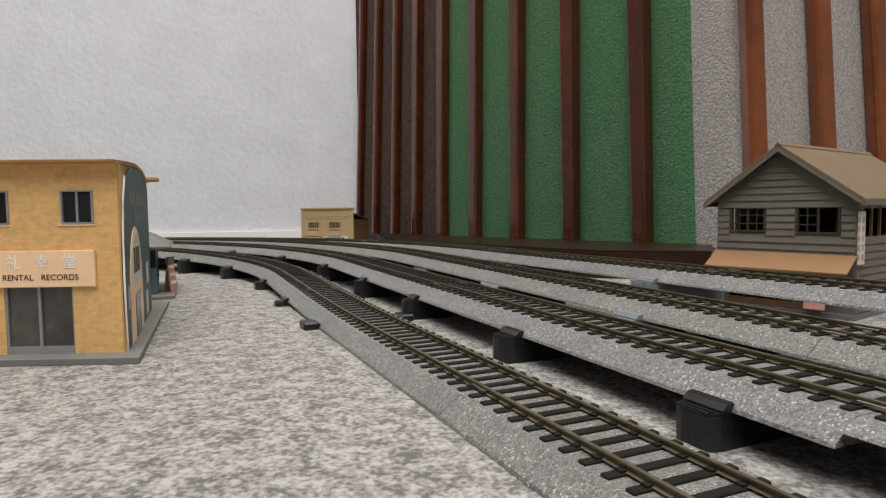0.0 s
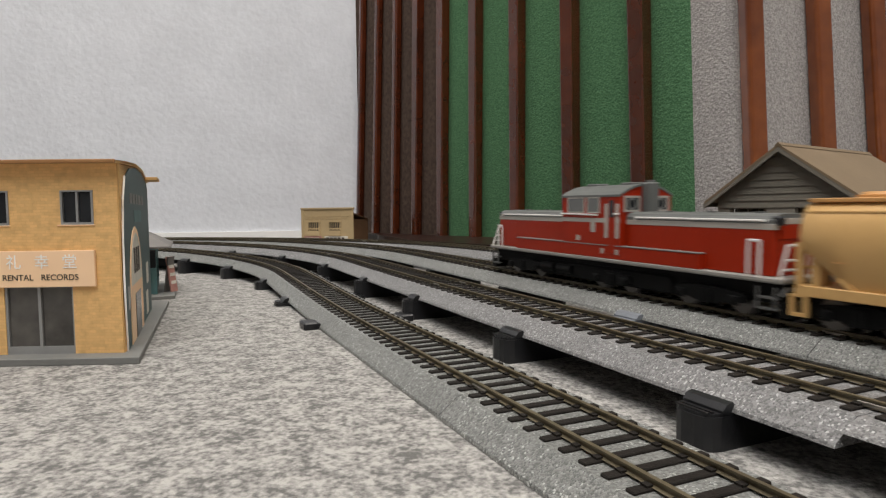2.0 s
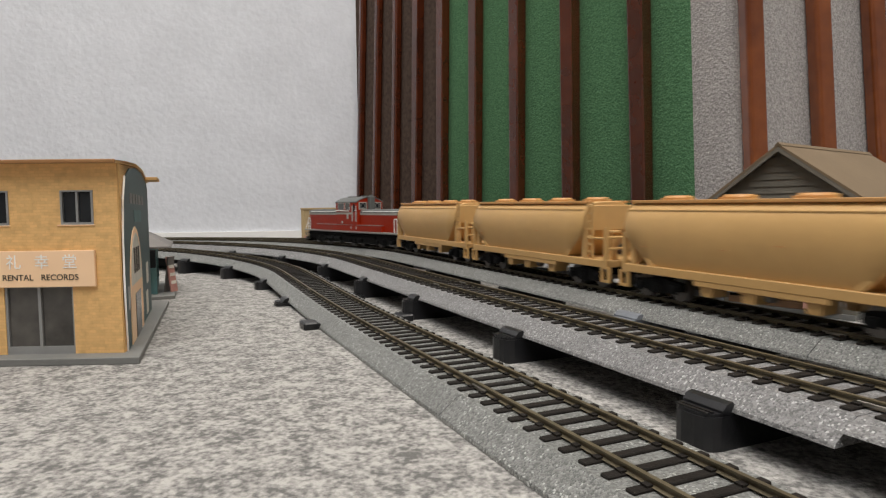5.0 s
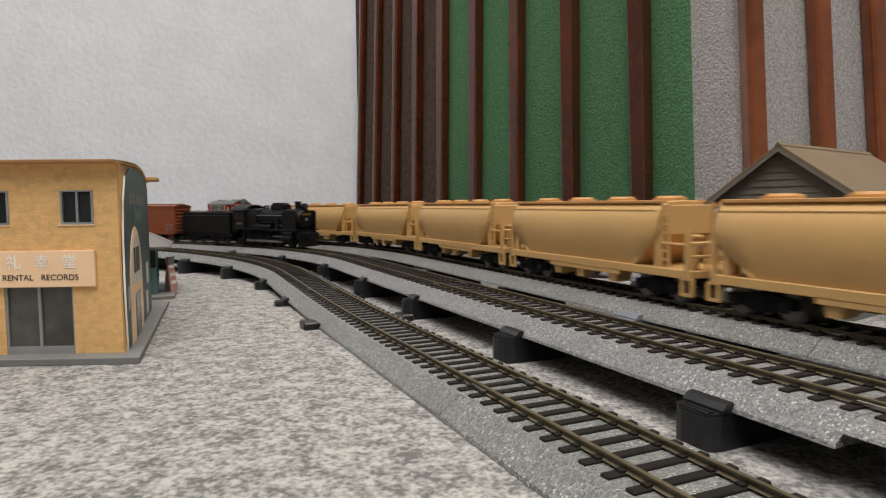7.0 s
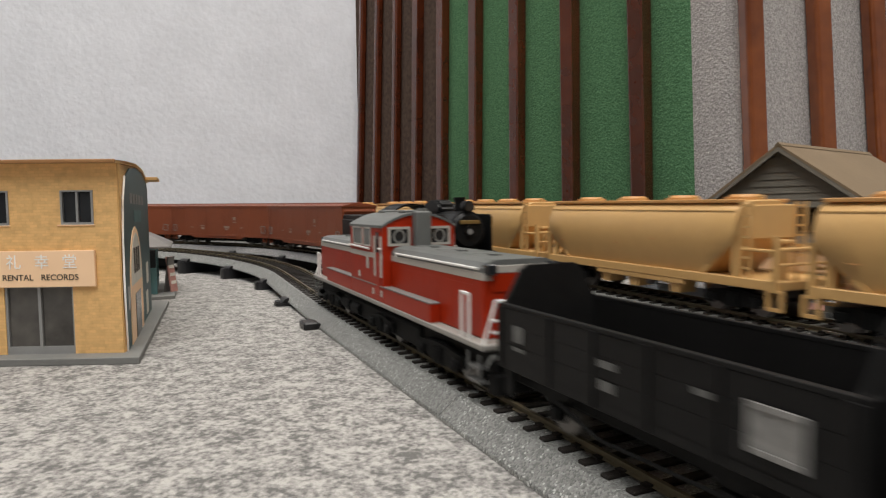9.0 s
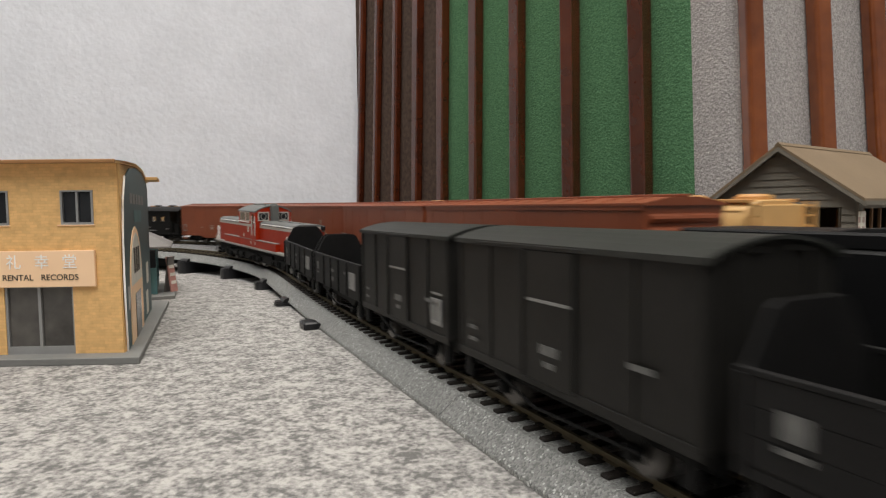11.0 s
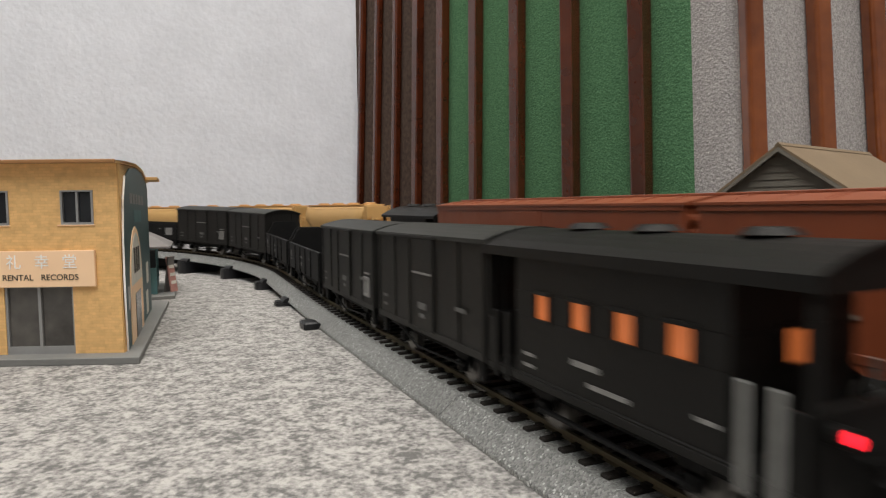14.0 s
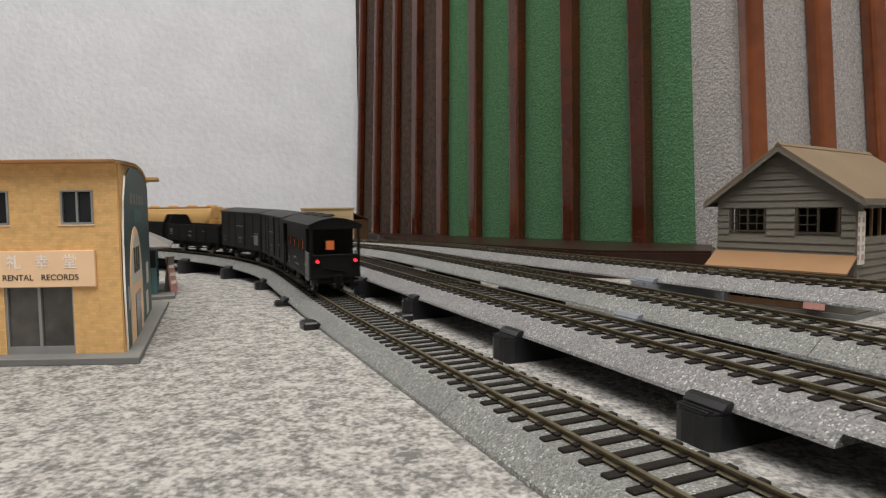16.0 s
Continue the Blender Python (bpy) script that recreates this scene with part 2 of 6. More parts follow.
def panelled_wall():
    near = Vector((228.0, 667.0))
    d = (CORNER - near).normalized()
    # runs of felt, by distance from the near point towards the corner (negative: towards the camera)
    def on(u):
        return near + d * u
    def meet(k):
        # distance along the wall where a bearing k meets it
        return (k * near.y - near.x) / (d.x - k * d.y)
    far = (CORNER - near).length
    b = lambda x: (x - 784) / 1100.0
    bend = meet(b(1312))
    nrm = Vector((d.y, -d.x))
    if nrm.dot(near) > 0:
        nrm = -nrm
    # battens: place along the wall of the near foot, and lean along the wall for each unit of height
    rows = [(567.2, -0.064), (516.5, -0.059), (459.6, -0.0466), (401.5, -0.0347), (337.8, -0.0209), (265.3, -0.0133), (185.0, -0.0046), (96.6, 0.0106), (0.0, 0.0278)]
    seam = (-46.3, 0.038)                     # where green felt meets grey
    runs = [((far, 0.0), rows[4], M_FELT_BROWN, "dark brown felt wall between wooden battens"),
            (rows[4], seam, M_FELT_GREEN, "bright green felt wall between wooden battens"),
            (seam, (bend, 0.0), M_FELT_GREY, "pale grey felt wall beside the green one")]
    walls = []
    for i, ((u0, _), (u1, _), m, lab) in enumerate(runs):
        w = link("wall_north_%d" % (i + 1), wall_piece("w", on(u0), on(u1), 40, 0, 2400, m), m)
        tagged(w, lab, "felt wall", kind="structure")
        walls.append(w)
    size = lambda u: (18.6 - 0.0135 * u, 18.5 - 0.012 * u)
    for u, lean in rows:
        batten(on(u), d, *size(u), lean=lean)
    # padded strips of felt between the battens
    for i, (u, lean) in enumerate(rows):
        if i + 1 < len(rows):
            v, l2 = rows[i + 1]
            v += size(v)[0]
            m, w = (M_FELT_BROWN, walls[0]) if i < 4 else (M_FELT_GREEN, walls[1])
            felt_strip(near, d, nrm, (u, lean), (v, l2), m, w, 5.0)
        else:
            felt_strip(near, d, nrm, (u, lean), seam, M_FELT_GREEN, walls[1], 3.0)
    felt_strip(near, d, nrm, seam, (bend, 0.05), M_FELT_GREY, walls[2], 2.0)
    # the wall turns away behind the house
    p0, p1 = on(bend), Vector((on(bend).x + 900, on(bend).y + 230))
    w = link("wall_north_4", wall_piece("w", p0, p1, 40, 0, 2400, M_FELT_GREY), M_FELT_GREY)
    tagged(w, "pale grey felt wall panel behind the model house", "felt wall", kind="structure")
    d2 = (p1 - p0).normalized()
    for u, lean in ((4.0, -0.0633), (86.1, -0.0867), (156.4, -0.1042)):
        batten(p0 + d2 * (u + 19.5), -d2, 19.5, 15, M_BATTEN_LIT, "glossy varnished wooden batten behind the house, coloured orange-brown as brightly lit", lean=-lean)
    # dark plinth along the foot of the wall
    end = on(meet(b(1266)))
    foot = [on(far - 2), end, Vector((230, 525)), Vector((137, 552)), Vector((55, 657)), Vector((-40, 780)), on(far - 90) + nrm * 24, on(far - 6) + nrm * 20]
    bm = prism(bmesh.new(), [(v.x, v.y) for v in foot], 0, 25, axis="z")
    bmesh.ops.bevel(bm, geom=[e for e in bm.edges if min(v.co.z for v in e.verts) > 0.02], offset=2.5 * MM, segments=2, affect="EDGES")
    pl = link("baseboard_panelled", bm, M_PLINTH)
    tagged(pl, "dark varnished wooden step along the foot of the felt wall", "baseboard", kind="structure")


BEND = 450.0                              # the battens lean up to this height and stand straight over it


def felt_strip(near, d, nrm, far_edge, near_edge, material, parent, bulge):
    """A soft strip of felt that swells a little between its two edges; each edge is a place along the wall and its lean."""
    vs, fs, n = [], [], 12
    heights = (0, 25, 160, 300, BEND, 2395)
    for z in heights:
        rise = min(z, BEND) - 25
        a, b = far_edge[0] + far_edge[1] * rise, near_edge[0] + near_edge[1] * rise
        for k in range(n + 1):
            f = k / n
            p = near + d * (a + (b - a) * f) + nrm * (0.5 + bulge * (1 - (2 * f - 1) ** 2) ** 0.6)
            vs.append(Vector((p.x, p.y, z)) * MM)
    for r in range(len(heights) - 1):
        for k in range(n):
            i = r * (n + 1) + k
            fs.append((i, i + 1, i + n + 2, i + n + 1))
    ob = raw("felt_strip", vs, fs, material, parent)
    for p in ob.data.polygons:
        p.use_smooth = True
    return ob


def batten(at, d, wide, deep, material=None, words="glossy reddish-brown varnished wooden batten on the felt wall", lean=0.0):
    """A varnished upright; at is its near foot on the wall's face, d runs along the wall away from it."""
    nrm = Vector((-d.y, d.x))
    if nrm.dot(at) > 0:
        nrm = -nrm
    bm = bmesh.new()
    c = [at, at + d * wide, at + d * wide + nrm * deep, at + nrm * deep]
    rings = [[bm.verts.new(Vector((v.x, v.y, z)) * MM) for v in [p + d * lean * (min(z, BEND) - 25) for p in c]] for z in (25, BEND, 2390)]
    bm.faces.new(rings[0][::-1]), bm.faces.new(rings[2])
    for lo, hi in zip(rings, rings[1:]):
        for i in range(4):
            bm.faces.new((lo[i], lo[(i + 1) % 4], hi[(i + 1) % 4], hi[i]))
    es = [e for e in bm.edges if abs((e.verts[0].co - e.verts[1].co).z) > 0.1]
    bmesh.ops.bevel(bm, geom=es, offset=3.6 * MM, segments=3, affect="EDGES", profile=0.5)
    ob = link("wall_batten", bm, material or M_BATTEN)
    tagged(ob, words, "wall batten", group="battens of the felt wall")
    return ob


def papered_wall():
    left = Vector((-2980.0, 796.0))
    w = link("wall_west_papered", wall_piece("w", left, CORNER + Vector((40, 4)), 60, 0, 2400, M_WALLPAPER), M_WALLPAPER)
    tagged(w, "white textured wallpaper wall", "wall", kind="structure")
    k = link("baseboard", wall_piece("b", left, CORNER, 4, 0, 29.5, M_SKIRTING, front=6), M_SKIRTING)
    tagged(k, "low white skirting board along the papered wall", "baseboard", kind="structure")


# ---- tracks ----
GAUGE = 17.0
ROADBED = [(-23.0, -8.6), (-22.6, -7.6), (-15.6, -2.4), (15.6, -2.4), (22.6, -7.6), (23.0, -8.6)]


def sleeper_mesh():
    bm = box(bmesh.new(), -1.35, -14.2, -3.2, 1.35, 14.2, -1.7, 0.25)
    for side in (-1, 1):
        for k in (-1, 1):
            box(bm, -1.0, side * GAUGE / 2 + k * 1.35 - 0.8, -1.75, 1.0, side * GAUGE / 2 + k * 1.35 + 0.8, -1.2)
    me = bpy.data.meshes.new("sleeper")
    bmesh.ops.recalc_face_normals(bm, faces=bm.faces)
    bm.to_mesh(me)
    bm.free()
    me.materials.append(M_SLEEPER)
    return me


SHALLOW = [(-21.5, -5.2), (-21.0, -4.6), (-15.6, -2.4), (15.6, -2.4), (21.0, -4.6), (21.5, -5.2)]


def track(number, s0, s1, pitch, near, words):
    top = empty("railway_track")
    tagged(top, words, "model track", group="model railway tracks")
    # sections of roadbed, each a moulded length with a joint
    length = 248.0
    s = s0
    while s < s1 - 1:
        e = min(s + length, s1)
        raw("roadbed", *sweep(number, s + 0.15, e - 0.15, 12, SHALLOW if number == 2 and e < 90 else ROADBED), M_BALLAST_GREEN if number in (1, 3) else M_BALLAST, top)
        if -100 < e < 1000:
            m = on_track(number, e, 4)
            for side in (-1, 1):
                jo = part("rail_joiner", box(bmesh.new(), -4.2, side * GAUGE / 2 - 1.0, -1.75, 4.2, side * GAUGE / 2 + 1.0, -0.75, 0.15), M_JOINER, top)
                jo.matrix_basis = m
        s = e
    h = GAUGE / 2
    for side in (-1, 1):
        c = side * h
        prof = [(c - 0.58, 0), (c + 0.58, 0), (c + 0.58, -0.5), (c + 0.22, -0.7), (c + 0.22, -1.4), (c + 1.05, -1.7), (c - 1.05, -1.7), (c - 0.22, -1.4), (c - 0.22, -0.7), (c - 0.58, -0.5)]
        raw("rail", *sweep(number, s0, s1, 12, prof), M_RAIL, top)
    me = sleeper_mesh()
    n = int((s1 - s0) / pitch)
    rest_v, rest_f, count = [], [], 0
    for i in range(n):
        s = s0 + (i + 0.5) * pitch
        m = on_track(number, s, 4)
        if near[0] <= s <= near[1] and count < 300:
            ob = new("sleeper", me)
            ob.parent = top
            ob.matrix_basis = m
            count += 1
        else:
            k = len(rest_v)
            rest_v += [m @ v.co for v in me.vertices]
            rest_f += [tuple(k + q for q in p.vertices) for p in me.polygons]
    if rest_v:
        ob = raw("distant_sleeper", rest_v, rest_f, M_SLEEPER, top)
        ob["kind"] = "stuff"
    return top


def all_tracks():
    track(1, -2313, 1650, 7.75, (40, 600), "inner model railway track on grey moulded ballast lying on carpet")
    track(2, -1154.5, 3150, 7.75, (100, 700), "raised model railway track on grey ballast and black piers")
    track(3, -1600, 2500, 7.75, (100, 800), "third raised model railway track on grey moulded ballast")
    track(4, -500, 2300, 7.75, (150, 900), "outermost raised model railway track beside the felt wall")

# ---- rolling stock; in each one's own space x runs forward, z up from the rail tops, millimetres ----
M_RED = mat("red_paint", (0.33, 0.021, 0.004), 0.36, spec=0.2, var=0.12, scale=30, bump=0.05, bump_scale=300)
M_ROOFGREY = mat("grey_roof_paint", (0.125, 0.13, 0.125), 0.5, var=0.18, scale=40, bump=0.1, bump_scale=400)
M_LINE = mat("pale_line_paint", (0.42, 0.39, 0.35), 0.45, var=0.08, scale=60)
M_DECK = mat("deck_edge_grey", (0.3, 0.285, 0.26), 0.5, var=0.12, scale=60)
M_WHITE = mat("white_plastic", (0.75, 0.73, 0.7), 0.4, var=0.06, scale=60)
M_BLACK = mat("black_model_paint", (0.0082, 0.0078, 0.0072), 0.5, spec=0.18, var=0.35, scale=45, bump=0.12, bump_scale=500)
M_VANROOF = mat("dark_grey_van_roof", (0.026, 0.027, 0.024), 0.55, spec=0.25, var=0.25, scale=40, bump=0.1, bump_scale=400)
M_GONBLACK = mat("black_open_wagon_paint", (0.0108, 0.0105, 0.0105), 0.55, spec=0.16, var=0.35, scale=45, bump=0.12, bump_scale=500)
M_VANBLACK = mat("black_van_paint", (0.0155, 0.0147, 0.0133), 0.5, spec=0.2, var=0.35, scale=45, bump=0.12, bump_scale=500)
M_FAINTMARK = mat("faint_grey_marking", (0.13, 0.13, 0.125), 0.6, var=0.35, scale=500)
M_UNDER = mat("black_underframe", (0.0055, 0.0055, 0.0055), 0.65, spec=0.15, var=0.4, scale=80, bump=0.2, bump_scale=500)
M_WHEEL = mat("wheel_metal", (0.2, 0.19, 0.18), 0.35, metal=0.8, var=0.3, scale=80)
M_TAN = mat("tan_plastic", (0.62, 0.378, 0.147), 0.42, spec=0.4, var=0.1, scale=25, bump=0.06, bump_scale=350)
M_TANDARK = mat("tan_running_board", (0.6, 0.31, 0.105), 0.5, var=0.15, scale=60)
M_BROWN = mat("boxcar_brown", (0.215, 0.053, 0.019), 0.45, var=0.14, scale=22, bump=0.1, bump_scale=300)
M_STEAM = mat("steam_black", (0.0062, 0.0065, 0.007), 0.45, spec=0.22, var=0.35, scale=50, bump=0.1, bump_scale=400)
M_ROD = mat("rod_metal", (0.42, 0.4, 0.36), 0.35, metal=0.9, var=0.2, scale=100)
M_BRASS = mat("brass_plate", (0.3, 0.21, 0.08), 0.4, metal=0.7, var=0.2, scale=100)
M_DARKGLASS = mat("dark_window", (0.02, 0.022, 0.025), 0.12, var=0.3, scale=30)
M_CABGLASS = mat("cab_window", (0.15, 0.155, 0.15), 0.15, var=0.3, scale=50)
M_LAMPWIN = mat("lit_orange_window", (0.3, 0.09, 0.03), 0.4, emit=(1.0, 0.25, 0.065), emit_strength=0.33, var=0.3, scale=90)
M_PALEWIN = clear("clear_van_window")
M_TAIL = mat("red_tail_lamp", (0.6, 0.01, 0.02), 0.3, emit=(1.0, 0.015, 0.03), emit_strength=3.2)
M_MARK = mat("white_lettering_paint", (0.25, 0.245, 0.235), 0.6, var=0.35, scale=500)
M_PALEMARK = mat("pale_pinkish_marking", (0.34, 0.25, 0.2), 0.6, var=0.4, scale=500)
M_GRAB = mat("grey_grab_rail_paint", (0.2, 0.2, 0.19), 0.5, var=0.2, scale=80)
M_COAL = mat("black_load", (0.01, 0.01, 0.01), 0.8, var=0.5, scale=200, bump=0.6, bump_scale=700)


def wheelset(parent, x, r, mat_wheel=None, axlebox=True, gauge=16.0):
    bm = bmesh.new()
    cyl(bm, (x, -gauge / 2 - 1, r), (x, gauge / 2 + 1, r), 1.0, 8)
    for s in (-1, 1):
        cyl(bm, (x, s * (gauge / 2 - 0.2), r), (x, s * (gauge / 2 + 2.0), r), r, 20)
        cyl(bm, (x, s * (gauge / 2 - 0.9), r), (x, s * (gauge / 2 - 0.2), r), r + 0.7, 20)
        cyl(bm, (x, s * (gauge / 2 + 2.0), r), (x, s * (gauge / 2 + 2.5), r), r * 0.55, 12)
    return part("wheelset", bm, mat_wheel or M_WHEEL, parent)


def bogie(parent, x, base, r, width=27.0, steps=3):
    """A bogie: two side frames with axle boxes and springs, and its wheelsets under it."""
    bm = bmesh.new()
    h = base / 2
    for s in (-1, 1):
        y0, y1 = s * (width / 2 - 2.6), s * width / 2
        prism(bm, [(x - h - 4, r - 0.6), (x - h + 3.4, r - 1.2), (x - 4, r - 2.6), (x + 4, r - 2.6), (x + h - 3.4, r - 1.2), (x + h + 4, r - 0.6), (x + h + 3.4, r + 3.0),
                   (x + h - 3, r + 3.6), (x + 4.5, r + 4.2), (x - 4.5, r + 4.2), (x - h + 3, r + 3.6), (x - h - 3.4, r + 3.0)], y0, y1)
        for k in (-1, 1):
            box(bm, x + k * h - 2.2, y1, r - 1.8, x + k * h + 2.2, y1 + s * 1.4, r + 2.0, 0.4)
            cyl(bm, (x + k * h, y1 + s * 1.3, r), (x + k * h, y1 + s * 2.0, r), 1.3, 10)
        for k in (-1.8, 0, 1.8):
            cyl(bm, (x + k, y1 + s * 0.5, r - 2.2), (x + k, y1 + s * 0.5, r + 3.2), 0.8, 8)
    box(bm, x - 3.5, -width / 2 + 1, r + 0.5, x + 3.5, width / 2 - 1, r + 4.5, 0.3)
    ob = part("bogie", bm, M_UNDER, parent)
    for k in (-1, 1):
        wheelset(ob, x + k * h, r)
    return ob


def coupler(parent, x, d, z=10.0, material=None):
    bm = bmesh.new()
    box(bm, x, -1.5, z - 1.2, x + d * 4.5, 1.5, z + 1.2, 0.3)
    prism(bm, [(x + d * 4, -2.6), (x + d * 7, -2.6), (x + d * 8, -0.6), (x + d * 6.2, 0.4), (x + d * 6.4, 2.4), (x + d * 4, 2.4)], z - 2, z + 2, axis="z")
    return part("coupler", bm, material or M_UNDER, parent)


def marks(parent, items, y, proud=0.12, material=None):
    """Rows of small painted bars on both long sides; items are (x, z, width, height)."""
    for x, z, w, h in items:
        for s in (-1, 1):
            part("lettering_bar", box(bmesh.new(), s * x - w / 2, s * y, z - h / 2, s * x + w / 2, s * (y + proud), z + h / 2), material or M_MARK, parent, "small white painted marking")


def rail_loop(bm, pts, r=0.55):
    for a, b in zip(pts, pts[1:]):
        cyl(bm, a, b, r, 6)
    return bm


def arc_roof(bm, half, z_eave, rise, x0, x1, thick=1.2, n=8):
    """A curved roof sheet from eave to eave."""
    up = [(-half + 2 * half * i / n, z_eave + rise * (1 - (2 * i / n - 1) ** 2)) for i in range(n + 1)]
    lo = [(y, z - thick) for y, z in up][::-1]
    return prism(bm, up + lo, x0, x1, axis="x")


def proportion(top, heights):
    """Set the heights of a finished vehicle's parts by pairs of (first height, true height), in millimetres."""
    lo, hi = zip(*heights)
    for o in top.children_recursive:
        for v in o.data.vertices:
            v.co.z = float(np.interp(v.co.z / MM, lo, hi)) * MM


def diesel():
    top = empty("diesel_locomotive")
    tagged(top, "red diesel locomotive model with grey roof and white handrails", "model locomotive", group="red diesel locomotives")
    fr = bmesh.new()
    box(fr, -103, -16.2, 12.7, 103, 16.2, 14.3, 0.3)
    part("deck_frame", fr, M_DECK, top, "light grey running board edge")
    part("underframe", box(box(bmesh.new(), -102, -11.0, 6.0, 102, 11.0, 12.8, 0.5), -50, -12.6, 3.0, 50, 12.6, 11.2, 1.0), M_UNDER, top)
    # the two hoods, with a rounded grey top
    for d, a, b in ((1, 25, 97), (-1, 21, 97)):
        x0, x1 = (a, b) if d > 0 else (-b, -a)
        hood = part("hood", box(bmesh.new(), x0, -13.6, 14.3, x1, 13.6, 32.2, 0.4), M_RED, top, "red painted engine hood")
        part("pale_band", box(bmesh.new(), x0 - (0.15 if d < 0 else -0.15), -13.8, 31.4, x1 + (0.15 if d > 0 else -0.15), 13.8, 33.6, 0.1), M_LINE, hood, "pale grey band round the hood")
        bm = bmesh.new()
        prism(bm, [(-13.7, 33.5), (13.7, 33.5), (13.6, 34.8), (12.2, 36.2), (9, 36.9), (-9, 36.9), (-12.2, 36.2), (-13.6, 34.8)], x0 + 0.1, x1 - 0.1, axis="x")
        part("hood_roof", bm, M_ROOFGREY, hood, "rounded grey hood roof")
        for i in range(3):
            xx = x0 + (x1 - x0) * (0.2 + 0.3 * i)
            part("roof_fan", cyl(bmesh.new(), (xx, 0, 36.7), (xx, 0, 37.4), 2.2, 16), M_ROOFGREY, hood)
            part("roof_panel", box(bmesh.new(), xx + 7, -6, 36.7, xx + 10, 6, 37.1, 0.15), M_ROOFGREY, hood)
        for s in (-1, 1):
            rail = rail_loop(bmesh.new(), [(x0 + 3, s * 14.2, 34.6), (x1 - 6, s * 14.2, 34.6), (x1 - 2 if d > 0 else x1 - 6, s * 14.0, 33.4)], 0.38)
            part("handrail", rail, M_WHITE, hood, "thin white handrail")
            # access doors
            for i in range(5):
                xx = x0 + 7 + i * (x1 - x0 - 16) / 5
                part("access_door", box(bmesh.new(), xx, s * 13.6, 16.5, xx + (x1 - x0 - 16) / 5 - 0.5, s * 13.68, 29.6), M_RED, hood)
            ex = x1 - 1 if d > 0 else x0 + 1
            part("headlight", box(bmesh.new(), ex - 1.5 + d * 1.6, s * 11.5 - 1.8, 33.0, ex + 1.5 + d * 0.9, s * 11.5 + 1.8, 36.0, 0.4), M_DARKGLASS, hood)
            lo, hi = (x0 - 0.4, x0 + 46) if d > 0 else (x1 - 46, x1 + 0.4)
            bx = part("side_tank", box(bmesh.new(), lo, s * 12.2, 14.3, hi, s * 16.0, 20.6, 0.2), M_RED, top, "red side box on the running board")
            part("side_tank_lid", box(bmesh.new(), lo - 0.2, s * 12.2, 20.6, hi + 0.2, s * 16.2, 21.1, 0.1), M_GRAB, bx, "light grey top plate")
        for o in [hood, *hood.children]:
            o.data.transform(Matrix.Diagonal((1, 0.91, 1, 1)))
        # end handrails and steps
        for s in (-1, 1):
            e = d * 101.5
            part("end_handrail", rail_loop(bmesh.new(), [(e, s * 15.2, 13.6), (e, s * 11, 26), (e, s * 1.8, 26), (e, s * 1.8, 13.6)], 0.5), M_WHITE, top, "white end handrail")
            for zz in (17.2, 20.6):
                part("end_rung", rail_loop(bmesh.new(), [(e, s * 12.6, zz), (e, s * 1.8, zz)], 0.45), M_WHITE, top, "white rung")
            part("grab_post", rail_loop(bmesh.new(), [(d * 93.6, s * 15.4, 14), (d * 93.6, s * 15.4, 27.5), (d * 89, s * 15.4, 27.5), (d * 89, s * 15.4, 14)], 0.55), M_WHITE, top, "white grab rail")
            st = bmesh.new()
            for k in range(2):
                box(st, d * 97 - 3.5, s * 13, 4.2 + k * 4, d * 97 + 3.5, s * 16, 4.9 + k * 4)
            box(st, d * 97 - 3.8, s * 15.4, 4.2, d * 97 - 3.2, s * 16, 12)
            box(st, d * 97 + 3.2, s * 15.4, 4.2, d * 97 + 3.8, s * 16, 12)
            part("step", st, M_FAINTMARK, top, "grey entry steps")
            part("brake_hose", rail_loop(bmesh.new(), [(e, s * 6.5, 12), (e + d * 3.0, s * 6.5, 10.5), (e + d * 3.4, s * 6.2, 5.5), (e + d * 2.2, s * 5.4, 3.4)], 0.6), M_UNDER, top)
            part("uncoupling_lever", rail_loop(bmesh.new(), [(e + d * 0.8, s * 14.6, 9.5), (e + d * 0.8, s * 13.0, 11.6), (e + d * 0.8, s * 3.0, 11.6)], 0.4), M_GRAB, top)
        part("end_panel", box(bmesh.new(), d * 96.5, -9.6, 28.0, d * 97.4, 9.6, 33.4, 0.1), M_RED, top, "red panel between the end lamps")
        part("end_band", box(bmesh.new(), d * 97.05, -9.4, 33.4, d * 97.5, 9.4, 35.4, 0.1), M_LINE, top, "pale grey band across the hood end")
        part("snowplough", prism(bmesh.new(), [(d * 100, 1.5), (d * 106, 1.8), (d * 104.5, 7), (d * 100, 7)], -13, 13), M_UNDER, top)
        coupler(top, d * 102, d)
    # the cab
    z0, cx0, cx1 = 14.3, -20.5, 24.5
    cab = part("cab", box(bmesh.new(), cx0, -16.0, z0, cx1, 16.0, 44.3, 0.3), M_RED, top, "red driver's cab")
    part("cab_roof", arc_roof(bmesh.new(), 16.4, 44.5, 5.2, cx0 - 0.4, cx1 + 0.4, 1.0, 12), M_ROOFGREY, cab, "curved grey cab roof")
    crown = [(-15.9 + 31.8 * i / 12, 43.9 + 5.0 * (1 - (i / 6 - 1) ** 2)) for i in range(13)]
    part("cab_crown", prism(bmesh.new(), crown, cx0 + 0.1, cx1 - 0.1, axis="x"), M_RED, cab, "red rounded cab end under the roof")
    for xx in (-11, 15):
        part("roof_vent", box(box(bmesh.new(), xx - 4, -4, 48.7, xx + 4, 4, 50.6, 0.4), xx - 1.5, -7, 47.7, xx + 1.5, -5, 50.1, 0.3), M_ROOFGREY, cab)
